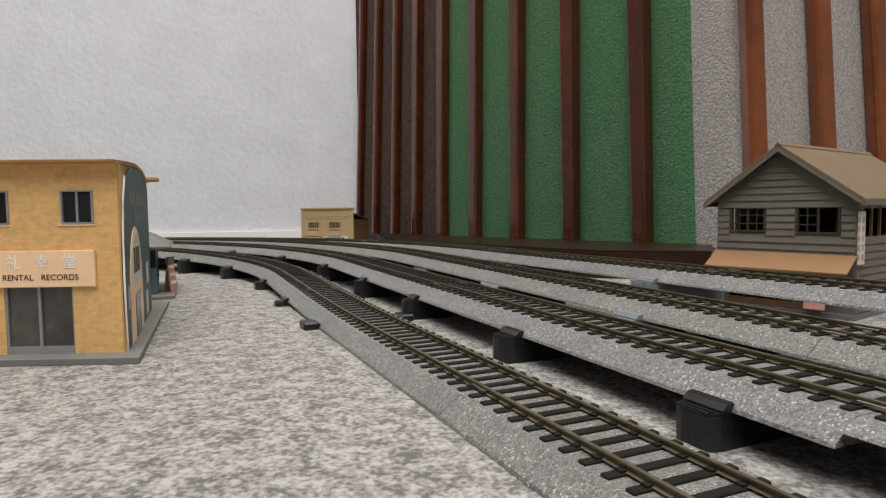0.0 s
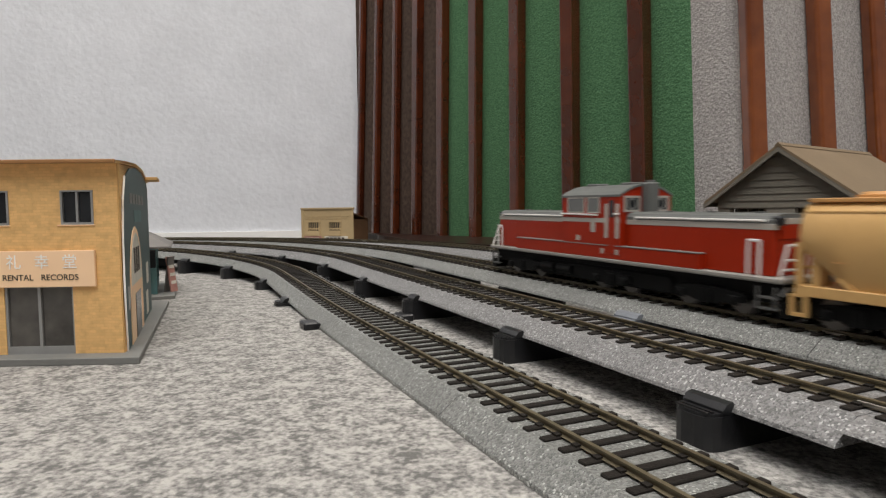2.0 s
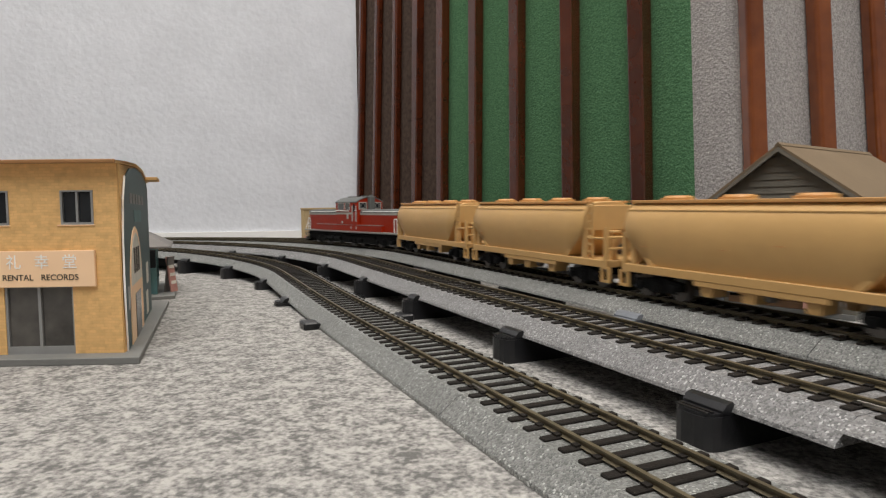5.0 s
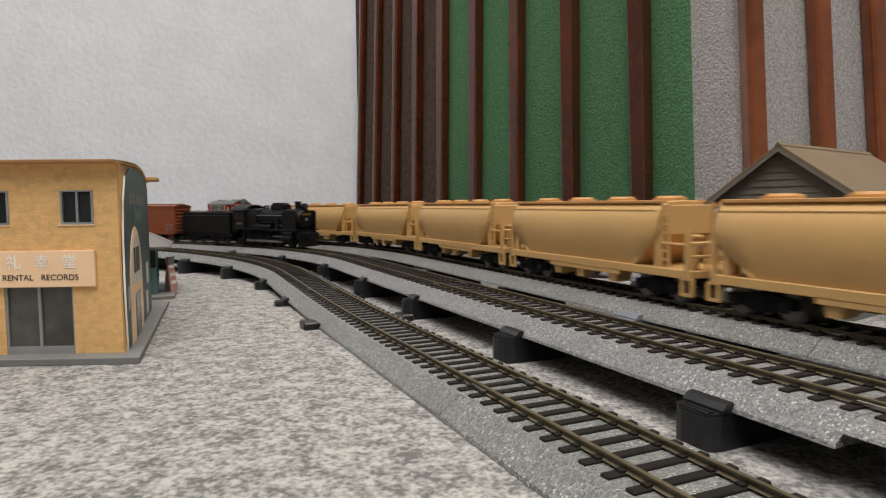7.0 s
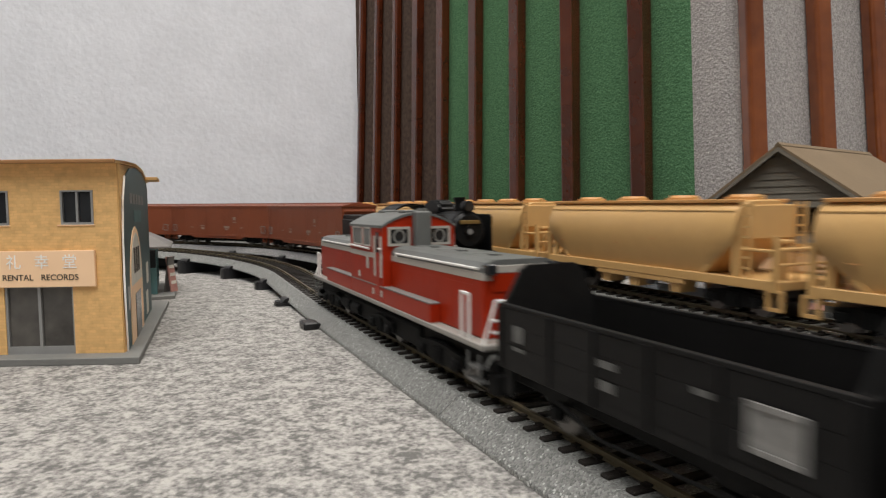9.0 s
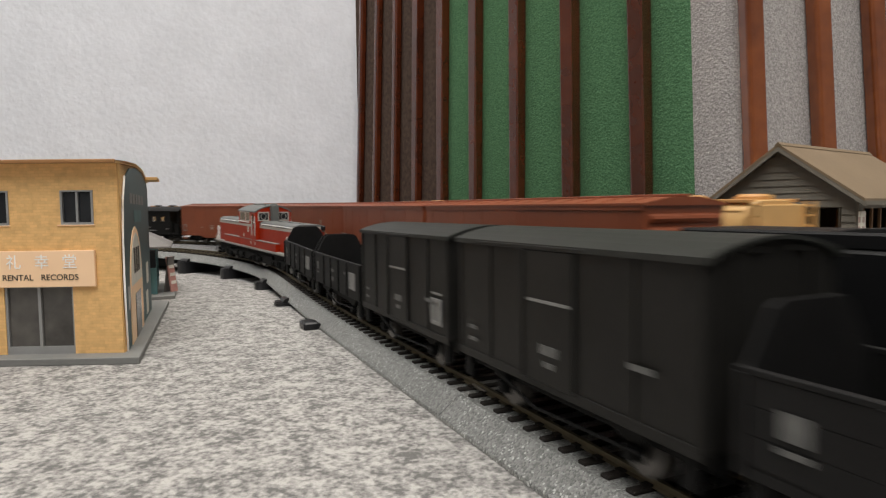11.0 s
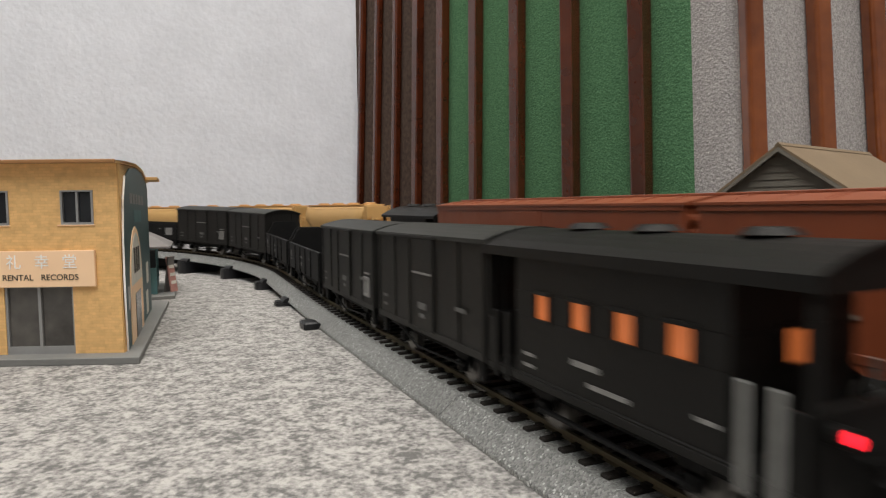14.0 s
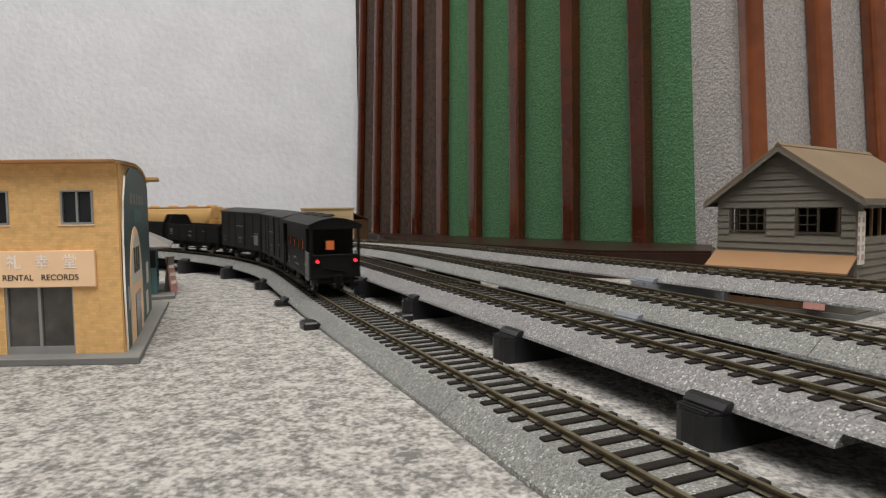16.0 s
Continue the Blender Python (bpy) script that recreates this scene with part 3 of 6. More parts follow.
    for s in (-1, 1):
        for xx, wide in ((-5.8, 9.0), (6.0, 13.0)):
            wn = part("cab_window", box(bmesh.new(), xx, s * 16.0, 36.6, xx + wide, s * 16.2, 43.2, 0.2), M_CABGLASS, cab, "cab side window")
            part("window_frame", shell(bmesh.new(), rect(xx - 0.4, 36.2, xx + wide + 0.4, 43.6), rect(xx + 0.25, 36.8, xx + wide - 0.25, 43.0), s * 16.0, s * 16.4), M_LINE, wn)
        part("cab_door", box(bmesh.new(), -17.4, s * 16.0, 17, -12.6, s * 16.25, 42.8, 0.2), M_RED, cab)
        part("door_window", box(bmesh.new(), -16.6, s * 16.2, 34.5, -13.4, s * 16.4, 42, 0.2), M_DARKGLASS, cab)
        for xx in (-18.9, -11.2):
            part("door_handrail", box(bmesh.new(), xx - 1.2, s * 16.0, 24.5, xx + 1.2, s * 16.4, 40.5, 0.2), M_LINE, cab, "pale handrail beside the door")
        part("cab_handrail", rail_loop(bmesh.new(), [(cx0, s * 16.7, 36.0), (-17.2, s * 16.8, 36.0)], 0.38), M_WHITE, cab, "thin white handrail")
        part("cab_handrail", rail_loop(bmesh.new(), [(-5.0, s * 16.7, 35.4), (cx1, s * 16.6, 35.8)], 0.38), M_WHITE, cab, "thin white handrail")
        part("cab_band", box(bmesh.new(), cx0, s * 16.0, 32.0, cx1, s * 16.15, 34.0), M_LINE, cab, "pale band")
        part("band_tab", box(bmesh.new(), -2.8, s * 16.0, 27.0, 0.6, s * 16.18, 32.0), M_LINE, cab, "pale tab under the band")
        part("lid_line", box(bmesh.new(), cx0, s * 16.0, 20.6, cx1, s * 16.2, 21.1), M_GRAB, cab)
        part("door_step", box(bmesh.new(), -9.3, s * 15.9, 16.6, -7.1, s * 16.2, 19.2, 0.1), M_LINE, cab)
        part("door_step", box(bmesh.new(), -19.7, s * 15.9, 16.6, -17.5, s * 16.2, 19.2, 0.1), M_LINE, cab)
        part("number_plate", box(bmesh.new(), 9, s * 16.1, 22.4, 12, s * 16.3, 25.0), M_LINE, cab, "small pale number plate bar")
    for d, ex in ((1, cx1), (-1, cx0)):
        for s in (-1, 1):
            y0, y1 = sorted((s * 4.6, s * 13.2))
            pane = part("end_window", box(bmesh.new(), ex, y0, 37.4, ex + d * 0.3, y1, 43.4, 0.1), M_DARKGLASS, cab, "dark end window")
            bm = shell(bmesh.new(), rect(y0 - 0.5, 36.9, y1 + 0.5, 43.9), rect(y0 + 0.5, 37.8, y1 - 0.5, 43.0), ex, ex + d * 0.7, axis="x")
            part("window_frame", bm, M_LINE, pane, "pale window frame")
            ring = [(math.cos(i * math.pi / 10), math.sin(i * math.pi / 10)) for i in range(20)]
            rim = [[((y0 + y1) / 2 + r * a, 40.4 + r * c) for a, c in ring] for r in (2.6, 1.9)]
            part("round_wiper_pane", shell(bmesh.new(), *rim, ex + d * 0.2, ex + d * 0.6, axis="x"), M_GRAB, pane, "grey round wiper rim")
    ex = bmesh.new()
    box(ex, cx0 - 5.5, -3.2, 32, cx0 - 0.2, 3.2, 50.2, 0.6)
    cyl(ex, (cx0 - 2.8, 0, 50.1), (cx0 - 2.8, 0, 51.3), 2.2, 12)
    part("exhaust_duct", ex, M_ROOFGREY, top, "tall grey exhaust duct")
    for xx in (-70, -12, 66):
        bogie(top, xx, 26 if xx != -12 else 20, 5.4, 28.5)
    tanks = bmesh.new()
    for s in (-1, 1):
        for k in range(2):
            cyl(tanks, (20 + k * 16, s * 12, 7), (32 + k * 16, s * 12, 7), 2.8, 12)
    part("air_tank", tanks, M_UNDER, top)
    for o in top.children_recursive:
        o.data.transform(Matrix.Diagonal((1.045, 1, 1, 1)))
    proportion(top, [(-5, -5), (11.4, 11.4), (13.0, 14.6), (33.0, 34.6), (44.4, 47.2), (90, 92.8)])
    return top


def hopper():
    top = empty("hopper_wagon")
    tagged(top, "tan yellow covered hopper wagon model with ladder and platforms", "model wagon", group="tan hopper wagons")
    half = [(0, 44.2), (8, 44.0), (12.2, 42.6), (14.6, 40.0), (16.2, 36.0), (16.9, 31.5), (16.9, 27), (16.2, 22), (15.2, 17.5), (14.4, 14.6)]
    ring = half + [(-y, z) for y, z in half[::-1][:-1]]
    bm = bmesh.new()
    rows = []
    n = len(ring)
    for x in (-56, -54.6, -40, 54, 69, 70.5):
        r = []
        for y, z in ring:
            xx, sq = x, 1.0
            f = max(0, min(1, (z - 14.6) / 14.0))      # the ends slope in below the shoulder
            if x < -40:
                xx = -40 + f * (x + 40)
            if x > 54:
                xx = 54 + f * (x - 54)
            if x in (-56, 70.5):
                sq = 0.955
            r.append(bm.verts.new(Vector((xx, y * sq, 14.6 + (z - 14.6) * (0.985 if sq < 1 else 1))) * MM))
        rows.append(r)
    for a, b in zip(rows, rows[1:]):
        for i in range(n - 1):
            bm.faces.new((a[i], a[i + 1], b[i + 1], b[i]))
        bm.faces.new((a[n - 1], a[0], b[0], b[n - 1]))
    bm.faces.new(rows[0]), bm.faces.new(rows[-1][::-1])
    body = part("hopper_body", bm, M_TAN, top, "smooth rounded tan hopper body")
    for p in body.data.polygons:
        p.use_smooth = abs(p.normal.x) < 0.5
    part("roof_walk", box(box(bmesh.new(), -55, -13.4, 43.0, 69, -9.6, 44.4, 0.2), -55, 9.6, 43.0, 69, 13.4, 44.4, 0.2), M_TANDARK, body, "orange-brown roof running board")
    for xx in (-46, -13, 20, 53):
        h = part("roof_hatch", cyl(cyl(bmesh.new(), (xx, 0, 44), (xx, 0, 45.4), 7.4, 20), (xx, 0, 45.2), (xx, 0, 46.4), 6.2, 20, 5.4), M_TANDARK, body, "round roof hatch")
        part("hatch_latch", box(bmesh.new(), xx - 8.4, -1, 44.3, xx - 6.2, 1, 46.0, 0.2), M_TAN, h)
    part("side_seam", box(box(bmesh.new(), -54, -15.0, 39.6, 69, -14.6, 40.1), -54, 14.6, 39.6, 69, 15.0, 40.1), M_TAN, body)
    sill = bmesh.new()
    for s in (-1, 1):
        box(sill, -74, s * 13.0, 11.0, 72, s * 16.0, 14.8, 0.3)
        box(sill, -30, s * 13.6, 8.8, 28, s * 15.8, 11.2, 0.3)
    box(sill, -74, -15.5, 11.2, -70, 15.5, 14.6, 0.3)
    box(sill, 68, -15.5, 11.2, 72, 15.5, 14.6, 0.3)
    box(sill, -70, -5, 10.6, 70, 5, 14.0, 0.3)
    part("side_sill", sill, M_TAN, top)
    part("end_floor", box(bmesh.new(), -73, -13, 14.0, -36, 13, 14.6), M_TAN, top)
    part("end_floor", box(bmesh.new(), 46, -13, 14.0, 71, 13, 14.6), M_TAN, top)
    for s in (-1, 1):
        for i, xx in enumerate((-24, 2, 22)):
            part("discharge_chute", prism(bmesh.new(), [(xx - 4, 11), (xx + 4, 11), (xx + 2.6, 4.8), (xx - 2.6, 4.8)], s * 5.5, s * 14.6), M_TAN, top)
        for d in (-1, 1):
            e = -72.5 if d < 0 else 70.5
            part("end_post", box(bmesh.new(), e - 1.0, s * 14.0, 14, e + 1.0, s * 16, 29.5 if d > 0 else 31), M_TAN, top)
            part("corner_brace", prism(bmesh.new(), [(-37, 14.6), (-40, 14.6), (-55.5, 29), (-52.5, 29)] if d < 0 else [(51.5, 14.6), (54, 14.6), (68.5, 28.5), (66, 28.5)], s * 13.6, s * 15.4), M_TAN, top, "slanting end brace")
            part("body_post", box(bmesh.new(), (-54.5 if d < 0 else 65) - 1.3, s * 13.2, 14.5, (-54.5 if d < 0 else 65) + 1.3, s * 15.4, 31, 0.2), M_TAN, top)
            part("step_stirrup", shell(bmesh.new(), rect(e - 3.2, 3.8, e + 3.2, 11.4), rect(e - 1.9, 5.0, e + 1.9, 10.6), s * 14.4, s * 16), M_TAN, top)
        lad = bmesh.new()
        for xx in (-61.4, -57.4):
            box(lad, xx - 0.5, s * 14.4, 14.5, xx + 0.5, s * 15.4, 43.5)
        for k in range(7):
            box(lad, -61.4, s * 14.6, 18 + k * 3.9, -57.4, s * 15.2, 18.8 + k * 3.9)
        part("ladder", lad, M_TAN, top, "tan side ladder")
    for d in (-1, 1):
        e = -73 if d < 0 else 71
        rl = rail_loop(bmesh.new(), [(e, -15, 14), (e, -15, 26), (e, 15, 26), (e, 15, 14)], 0.75)
        rail_loop(rl, [(e, -15, 20.5), (e, 15, 20.5)], 0.6)
        rail_loop(rl, [(e, -5, 14), (e, -5, 26)], 0.6), rail_loop(rl, [(e, 5, 14), (e, 5, 26)], 0.6)
        part("end_railing", rl, M_TAN, top, "tan end platform railing")
        if d < 0:
            part("end_bulkhead", box(bmesh.new(), -57.2, -14.8, 29.0, -56.0, 14.8, 42.2, 0.3), M_TAN, body, "flat tan end bulkhead")
            part("platform_rail", rail_loop(bmesh.new(), [(-57, -15, 25.5), (-73, -15, 25.5), (-73, -15, 14.5)], 0.6), M_TAN, top)
            part("platform_rail", rail_loop(bmesh.new(), [(-57, 15, 25.5), (-73, 15, 25.5), (-73, 15, 14.5)], 0.6), M_TAN, top)
        part("brake_stand", box(box(bmesh.new(), e - d * 4 - 1.4, 6, 14, e - d * 4 + 1.4, 9, 28, 0.2), e - d * 4 - 2.4, 4.6, 28, e - d * 4 + 2.4, 10.4, 29.4, 0.3), M_TAN, top)
        coupler(top, e, d)
        bogie(top, d * 52 - 1, 21, 5.3, 26.5)
    tk = cyl(bmesh.new(), (-6, -8, 8), (8, -8, 8), 2.7, 12)
    part("air_tank", cyl(tk, (-4, 8, 7.6), (6, 8, 7.6), 2.2, 12), M_MARK, top)
    part("brake_rod", rail_loop(bmesh.new(), [(-38, -11, 7), (36, -11, 7)], 0.5), M_UNDER, top)
    marks(top, [(-12, 27.4, 4, 0.5), (56, 23.5, 5, 0.5), (12, 24.5, 3, 0.4)], 16.9, material=M_TANDARK)
    return top


def boxcar():
    top = empty("boxcar")
    tagged(top, "reddish-brown long boxcar model with ribbed ends", "model wagon", group="brown boxcars")
    L, W = 88.3, 17.0
    body = part("car_body", box(bmesh.new(), -L, -W, 10.2, L, W, 44.6, 0.3), M_BROWN, top, "reddish-brown boxcar body")
    part("roof", prism(bmesh.new(), [(-W - 0.7, 44.2), (W + 0.7, 44.2), (W + 0.7, 45.0), (6, 47.0), (-6, 47.0), (-W - 0.7, 45.0)], -L - 0.8, L + 0.8, axis="x"), M_BROWN, body)
    for i in range(-6, 7):
        part("roof_rib", prism(bmesh.new(), [(-W - 0.4, 45.1), (W + 0.4, 45.1), (6, 47.3), (-6, 47.3)], i * 13.2 - 0.5, i * 13.2 + 0.5, axis="x"), M_BROWN, body)
    part("roof_walk", box(bmesh.new(), -L, -3.2, 47.0, L, 3.2, 47.9, 0.2), M_BROWN, body)
    for s in (-1, 1):
        part("upper_sill", box(bmesh.new(), -L, s * W, 42.6, L, s * (W + 0.45), 44.2, 0.1), M_BROWN, body)
        part("lower_sill", box(bmesh.new(), -L, s * W, 9.4, L, s * (W + 0.4), 11.6, 0.1), M_BROWN, body)
        part("lower_sill", prism(bmesh.new(), [(-50, 9.6), (50, 9.6), (42, 7.2), (-42, 7.2)], s * (W - 0.8), s * (W + 0.2)), M_BROWN, body)
        for k in range(9):
            xx = -L + 9 + k * 19.6
            part("side_seam", box(bmesh.new(), xx - 0.22, s * W, 11.6, xx + 0.22, s * (W + 0.14), 42.6), M_BROWN, body)
        part("sliding_door", box(bmesh.new(), -13, s * W, 11.2, 13, s * (W + 0.3), 42.4, 0.1), M_BROWN, body, "brown sliding door")
        part("door_track", box(bmesh.new(), -20, s * W, 9.9, 34, s * (W + 1.0), 10.7, 0.1), M_BROWN, body)
        for d in (-1, 1):
            lad = bmesh.new()
            for k in range(2):
                box(lad, d * 84 - 3.5, s * W, 13.5 + k * 5, d * 84 + 3.5, s * (W + 0.8), 14.1 + k * 5)
            part("grab_iron", lad, M_BROWN, body)
            pl = part("placard", box(bmesh.new(), d * 80 - 3.2, s * W, 14.8, d * 80 + 3.2, s * (W + 0.4), 22.2, 0.1), M_BROWN, body)
            part("placard_frame", shell(bmesh.new(), rect(d * 80 - 3.4, 14.6, d * 80 + 3.4, 22.4), rect(d * 80 - 2.7, 15.3, d * 80 + 2.7, 21.7), s * (W + 0.3), s * (W + 0.75)), M_MARK, pl, "pale placard frame")
            part("step_stirrup", shell(bmesh.new(), rect(d * 82 - 3, 4.6, d * 82 + 3, 10.4), rect(d * 82 - 2.2, 5.3, d * 82 + 2.2, 9.6), s * (W - 1), s * W), M_BROWN, top)
    for d in (-1, 1):
        for k in range(7):
            bm = bmesh.new()
            z = 14.2 + k * 4.3
            prism(bm, [(d * (L - 0.2), z - 1.8), (d * (L + 0.8), z - 0.9), (d * (L + 1.1), z), (d * (L + 0.8), z + 0.9), (d * (L - 0.2), z + 1.8)], -W + 2.2, W - 2.2)
            part("end_rib", bm, M_BROWN, body, "pressed end rib")
        coupler(top, d * (L + 0.5), d)
        bogie(top, d * 62, 22, 5.4, 27)
    part("underframe", box(box(bmesh.new(), -L + 2, -3, 7.6, L - 2, 3, 10.4, 0.3), -44, -12, 8.6, 44, 12, 10.3, 0.3), M_UNDER, top)
    part("brake_tank", cyl(bmesh.new(), (-14, 7, 6.8), (4, 7, 6.8), 3, 12), M_UNDER, top)
    part("brake_rod", rail_loop(bmesh.new(), [(-46, -9, 5.4), (46, -9, 5.4)], 0.5), M_UNDER, top)
    marks(top, [(-32, 30.5, 4.6, 3.6), (-32, 26.2, 5.2, 1.0), (-18, 20.2, 9, 2.6), (-18, 17.6, 5, 1.2), (-44, 20, 4, 1.0), (26, 21.5, 7, 1.0), (26, 18.6, 6, 2.6), (46, 19.5, 4.5, 1.0)], W + 0.16, material=M_PALEMARK)
    return top


def card_frame(top, W):
    """A pale card in its frame on an open wagon's side."""
    part("card_holder", shell(bmesh.new(), rect(-39.4, 14.8, -30.2, 23.0), rect(-38.5, 15.7, -31.1, 22.1), W + 0.3, W + 0.9), M_MARK, top, "pale card frame")
    part("card", box(bmesh.new(), -38.5, W + 0.2, 15.7, -31.1, W + 0.5, 22.1), M_MARK, top)


def gondola(card):
    top = empty("gondola_wagon")
    tagged(top, "black open goods wagon model with high shaped end boards", "model wagon", group="black open wagons")
    L, W = 47.0, 15.6
    fl = part("wagon_floor", box(bmesh.new(), -L, -W, 10.0, L, W, 12.4, 0.2), M_GONBLACK, top)
    for s in (-1, 1):
        sd = part("side_board", box(bmesh.new(), -L, s * (W - 1.1), 11.8, L, s * W, 27.2, 0.2), M_GONBLACK, top, "black plank side")
        for k in range(3):
            part("plank", box(bmesh.new(), -L + 0.3, s * W, 12.6 + k * 4.8, L - 0.3, s * (W + 0.1), 17.25 + k * 4.8), M_GONBLACK, sd)
        part("top_rail", box(bmesh.new(), -L, s * (W - 1.2), 27.0, L, s * (W + 0.3), 27.9, 0.1), M_GONBLACK, sd)
        for xx in (-L + 1, -24, -8, 8, 24, L - 1):
            part("side_stake", box(bmesh.new(), xx - 0.8, s * W, 10.4, xx + 0.8, s * (W + 0.75), 27.2, 0.1), M_GONBLACK, sd)
    for d in (-1, 1):
        en = part("end_board", prism(bmesh.new(), [(-W, 11.8), (W, 11.8), (W, 27), (W - 1.6, 28.2), (W - 6.2, 35.2), (W - 8.2, 36.2), (-W + 8.2, 36.2), (-W + 6.2, 35.2), (-W + 1.6, 28.2), (-W, 27)], d * (L - 1.2), d * L, axis="x"), M_GONBLACK, top, "tall black end board with cut corners")
        for y in (-6, 0, 6):
            part("end_stake", box(bmesh.new(), d * L, y - 0.8, 11, d * (L + 0.8), y + 0.8, 34.5, 0.1), M_GONBLACK, en)
        coupler(top, d * (L - 0.2), d)
        wheelset(top, d * 25, 5.4)
        for s in (-1, 1):
            w = part("axle_guard", prism(bmesh.new(), [(d * 25 - 4.5, 10), (d * 25 + 4.5, 10), (d * 25 + 2.2, 3.8), (d * 25 - 2.2, 3.8)], s * 11.6, s * 12.6), M_UNDER, top)
            part("axle_box", box(bmesh.new(), d * 25 - 1.9, s * 12.4, 3.9, d * 25 + 1.9, s * 14.0, 7.2, 0.3), M_UNDER, w)
            part("leaf_spring", prism(bmesh.new(), [(d * 25 - 8, 9.6), (d * 25 - 3, 7.8), (d * 25 + 3, 7.8), (d * 25 + 8, 9.6)], s * 12.4, s * 13.6), M_UNDER, w)
            part("buffer_step", box(bmesh.new(), d * 43 - 2, s * 13.6, 5, d * 43 + 2, s * 15.2, 10.2, 0.2), M_UNDER, top)
    part("underframe", box(bmesh.new(), -L + 1, -11.5, 7.6, L - 1, 11.5, 10.2, 0.3), M_UNDER, top)
    for s in (-1, 1):
        part("brake_lever", rail_loop(bmesh.new(), [(-30, s * 14, 6.6), (8, s * 14, 5.0), (22, s * 14, 8.2)], 0.45), M_UNDER, top)
    marks(top, [(37, 20.6, 4.6, 4.4), (37, 16.6, 5.2, 1.0), (3, 20.6, 5.4, 1.6), (3, 16.0, 4.4, 2.2), (-22, 21.5, 5, 1.2)], W + 0.3, material=M_FAINTMARK)
    if card:
        card_frame(top, W)
    proportion(top, [(-5, -5), (7.6, 7.6), (10.0, 12.0), (27.6, 28.7), (36.2, 38.6), (80, 82.4)])
    return top


def covered_wagon(card):
    top = empty("covered_wagon")
    tagged(top, "black covered goods wagon model with sliding door and curved roof", "model wagon", group="black covered wagons")
    L, W = 46.0, 15.8
    body = part("van_body", box(bmesh.new(), -L, -W, 10.4, L, W, 39.4, 0.25), M_VANBLACK, top)
    for d in (-1, 1):
        part("van_end", prism(bmesh.new(), [(-W, 39.2)] + [(-W + 2 * W * i / 8, 39.2 + 5.0 * (1 - (i / 4 - 1) ** 2)) for i in range(9)] + [(W, 39.2)][:0], d * (L - 0.6), d * L, axis="x"), M_VANBLACK, body)
        for y in (-9, 9):
            part("end_stake", box(bmesh.new(), d * L, y - 0.9, 10.6, d * (L + 0.7), y + 0.9, 40.5, 0.1), M_VANBLACK, body)
        for y in (-6, 6):
            part("end_vent", box(bmesh.new(), d * L, y - 2.6, 40.2, d * (L + 0.7), y + 2.6, 41.8, 0.2), M_VANBLACK, body)
        coupler(top, d * (L - 0.2), d)
        wheelset(top, d * 25.5, 5.4)
        for s in (-1, 1):
            w = part("axle_guard", prism(bmesh.new(), [(d * 25.5 - 4.5, 10.5), (d * 25.5 + 4.5, 10.5), (d * 25.5 + 2.2, 3.8), (d * 25.5 - 2.2, 3.8)], s * 11.6, s * 12.6), M_UNDER, top)
            part("axle_box", box(bmesh.new(), d * 25.5 - 1.9, s * 12.4, 3.9, d * 25.5 + 1.9, s * 14.0, 7.2, 0.3), M_UNDER, w)
            part("leaf_spring", prism(bmesh.new(), [(d * 25.5 - 8, 9.8), (d * 25.5 - 3, 7.8), (d * 25.5 + 3, 7.8), (d * 25.5 + 8, 9.8)], s * 12.4, s * 13.6), M_UNDER, w)
            part("foot_step", box(bmesh.new(), d * 42 - 2, s * 13.6, 5, d * 42 + 2, s * 15.2, 10.4, 0.2), M_UNDER, top)
    part("roof", arc_roof(bmesh.new(), W + 0.9, 39.6, 5.2, -L - 1.2, L + 1.2, 1.1, 10), M_VANROOF, body, "curved dark grey roof")
    for s in (-1, 1):
        dr = part("sliding_door", box(bmesh.new(), -11, s * W, 10.8, 10, s * (W + 0.9), 38.4, 0.25), M_VANBLACK, body, "black sliding door")
        part("door_edge", box(bmesh.new(), 8.6, s * (W + 0.8), 10.8, 10, s * (W + 1.5), 38.4, 0.2), M_VANBLACK, dr)
        part("door_bar", box(bmesh.new(), -10, s * (W + 0.8), 27.6, 7, s * (W + 1.1), 28.2), M_MARK, dr, "pale door bar")
        part("door_rail", box(bmesh.new(), -14, s * W, 38.4, 34, s * (W + 1.1), 39.3, 0.15), M_VANBLACK, body)
        for xx in (-45, -29, 27, 45):
            part("side_stake", box(bmesh.new(), xx - 0.7, s * W, 10.4, xx + 0.7, s * (W + 0.5), 38.6, 0.1), M_VANBLACK, body)
        part("lower_sill", box(bmesh.new(), -L, s * W, 9.6, L, s * (W + 0.4), 11.4, 0.1), M_VANBLACK, body)
        part("brake_lever", rail_loop(bmesh.new(), [(-30, s * 14.4, 6.6), (8, s * 14.4, 5.0), (24, s * 14.4, 8.6)], 0.45), M_UNDER, top)
    part("underframe", box(bmesh.new(), -L + 1, -11.5, 7.6, L - 1, 11.5, 10.6, 0.3), M_UNDER, top)
    marks(top, [(36, 17.5, 4.4, 0.9), (36, 14.5, 4.4, 0.9), (-2, 18, 7, 2.0), (-2, 15, 4, 1.2), (-32, 20.5, 6.5, 1.1)], W + 0.9, material=M_FAINTMARK)
    if card:
        part("card_holder", shell(bmesh.new(), rect(-41, 14.0, -33, 21.5), rect(-39.8, 15, -34.2, 20.5), W + 0.3, W + 0.9), M_MARK, top, "pale card frame")
        for k in range(3):
            part("card", box(bmesh.new(), -39.7 + k * 1.9, W + 0.2, 15, -38.0 + k * 1.9, W + 0.5, 20.5), M_GRAB, top)
        part("card_bar", box(bmesh.new(), -41, W + 0.2, 22.6, -33, W + 0.5, 23.2), M_GRAB, top)
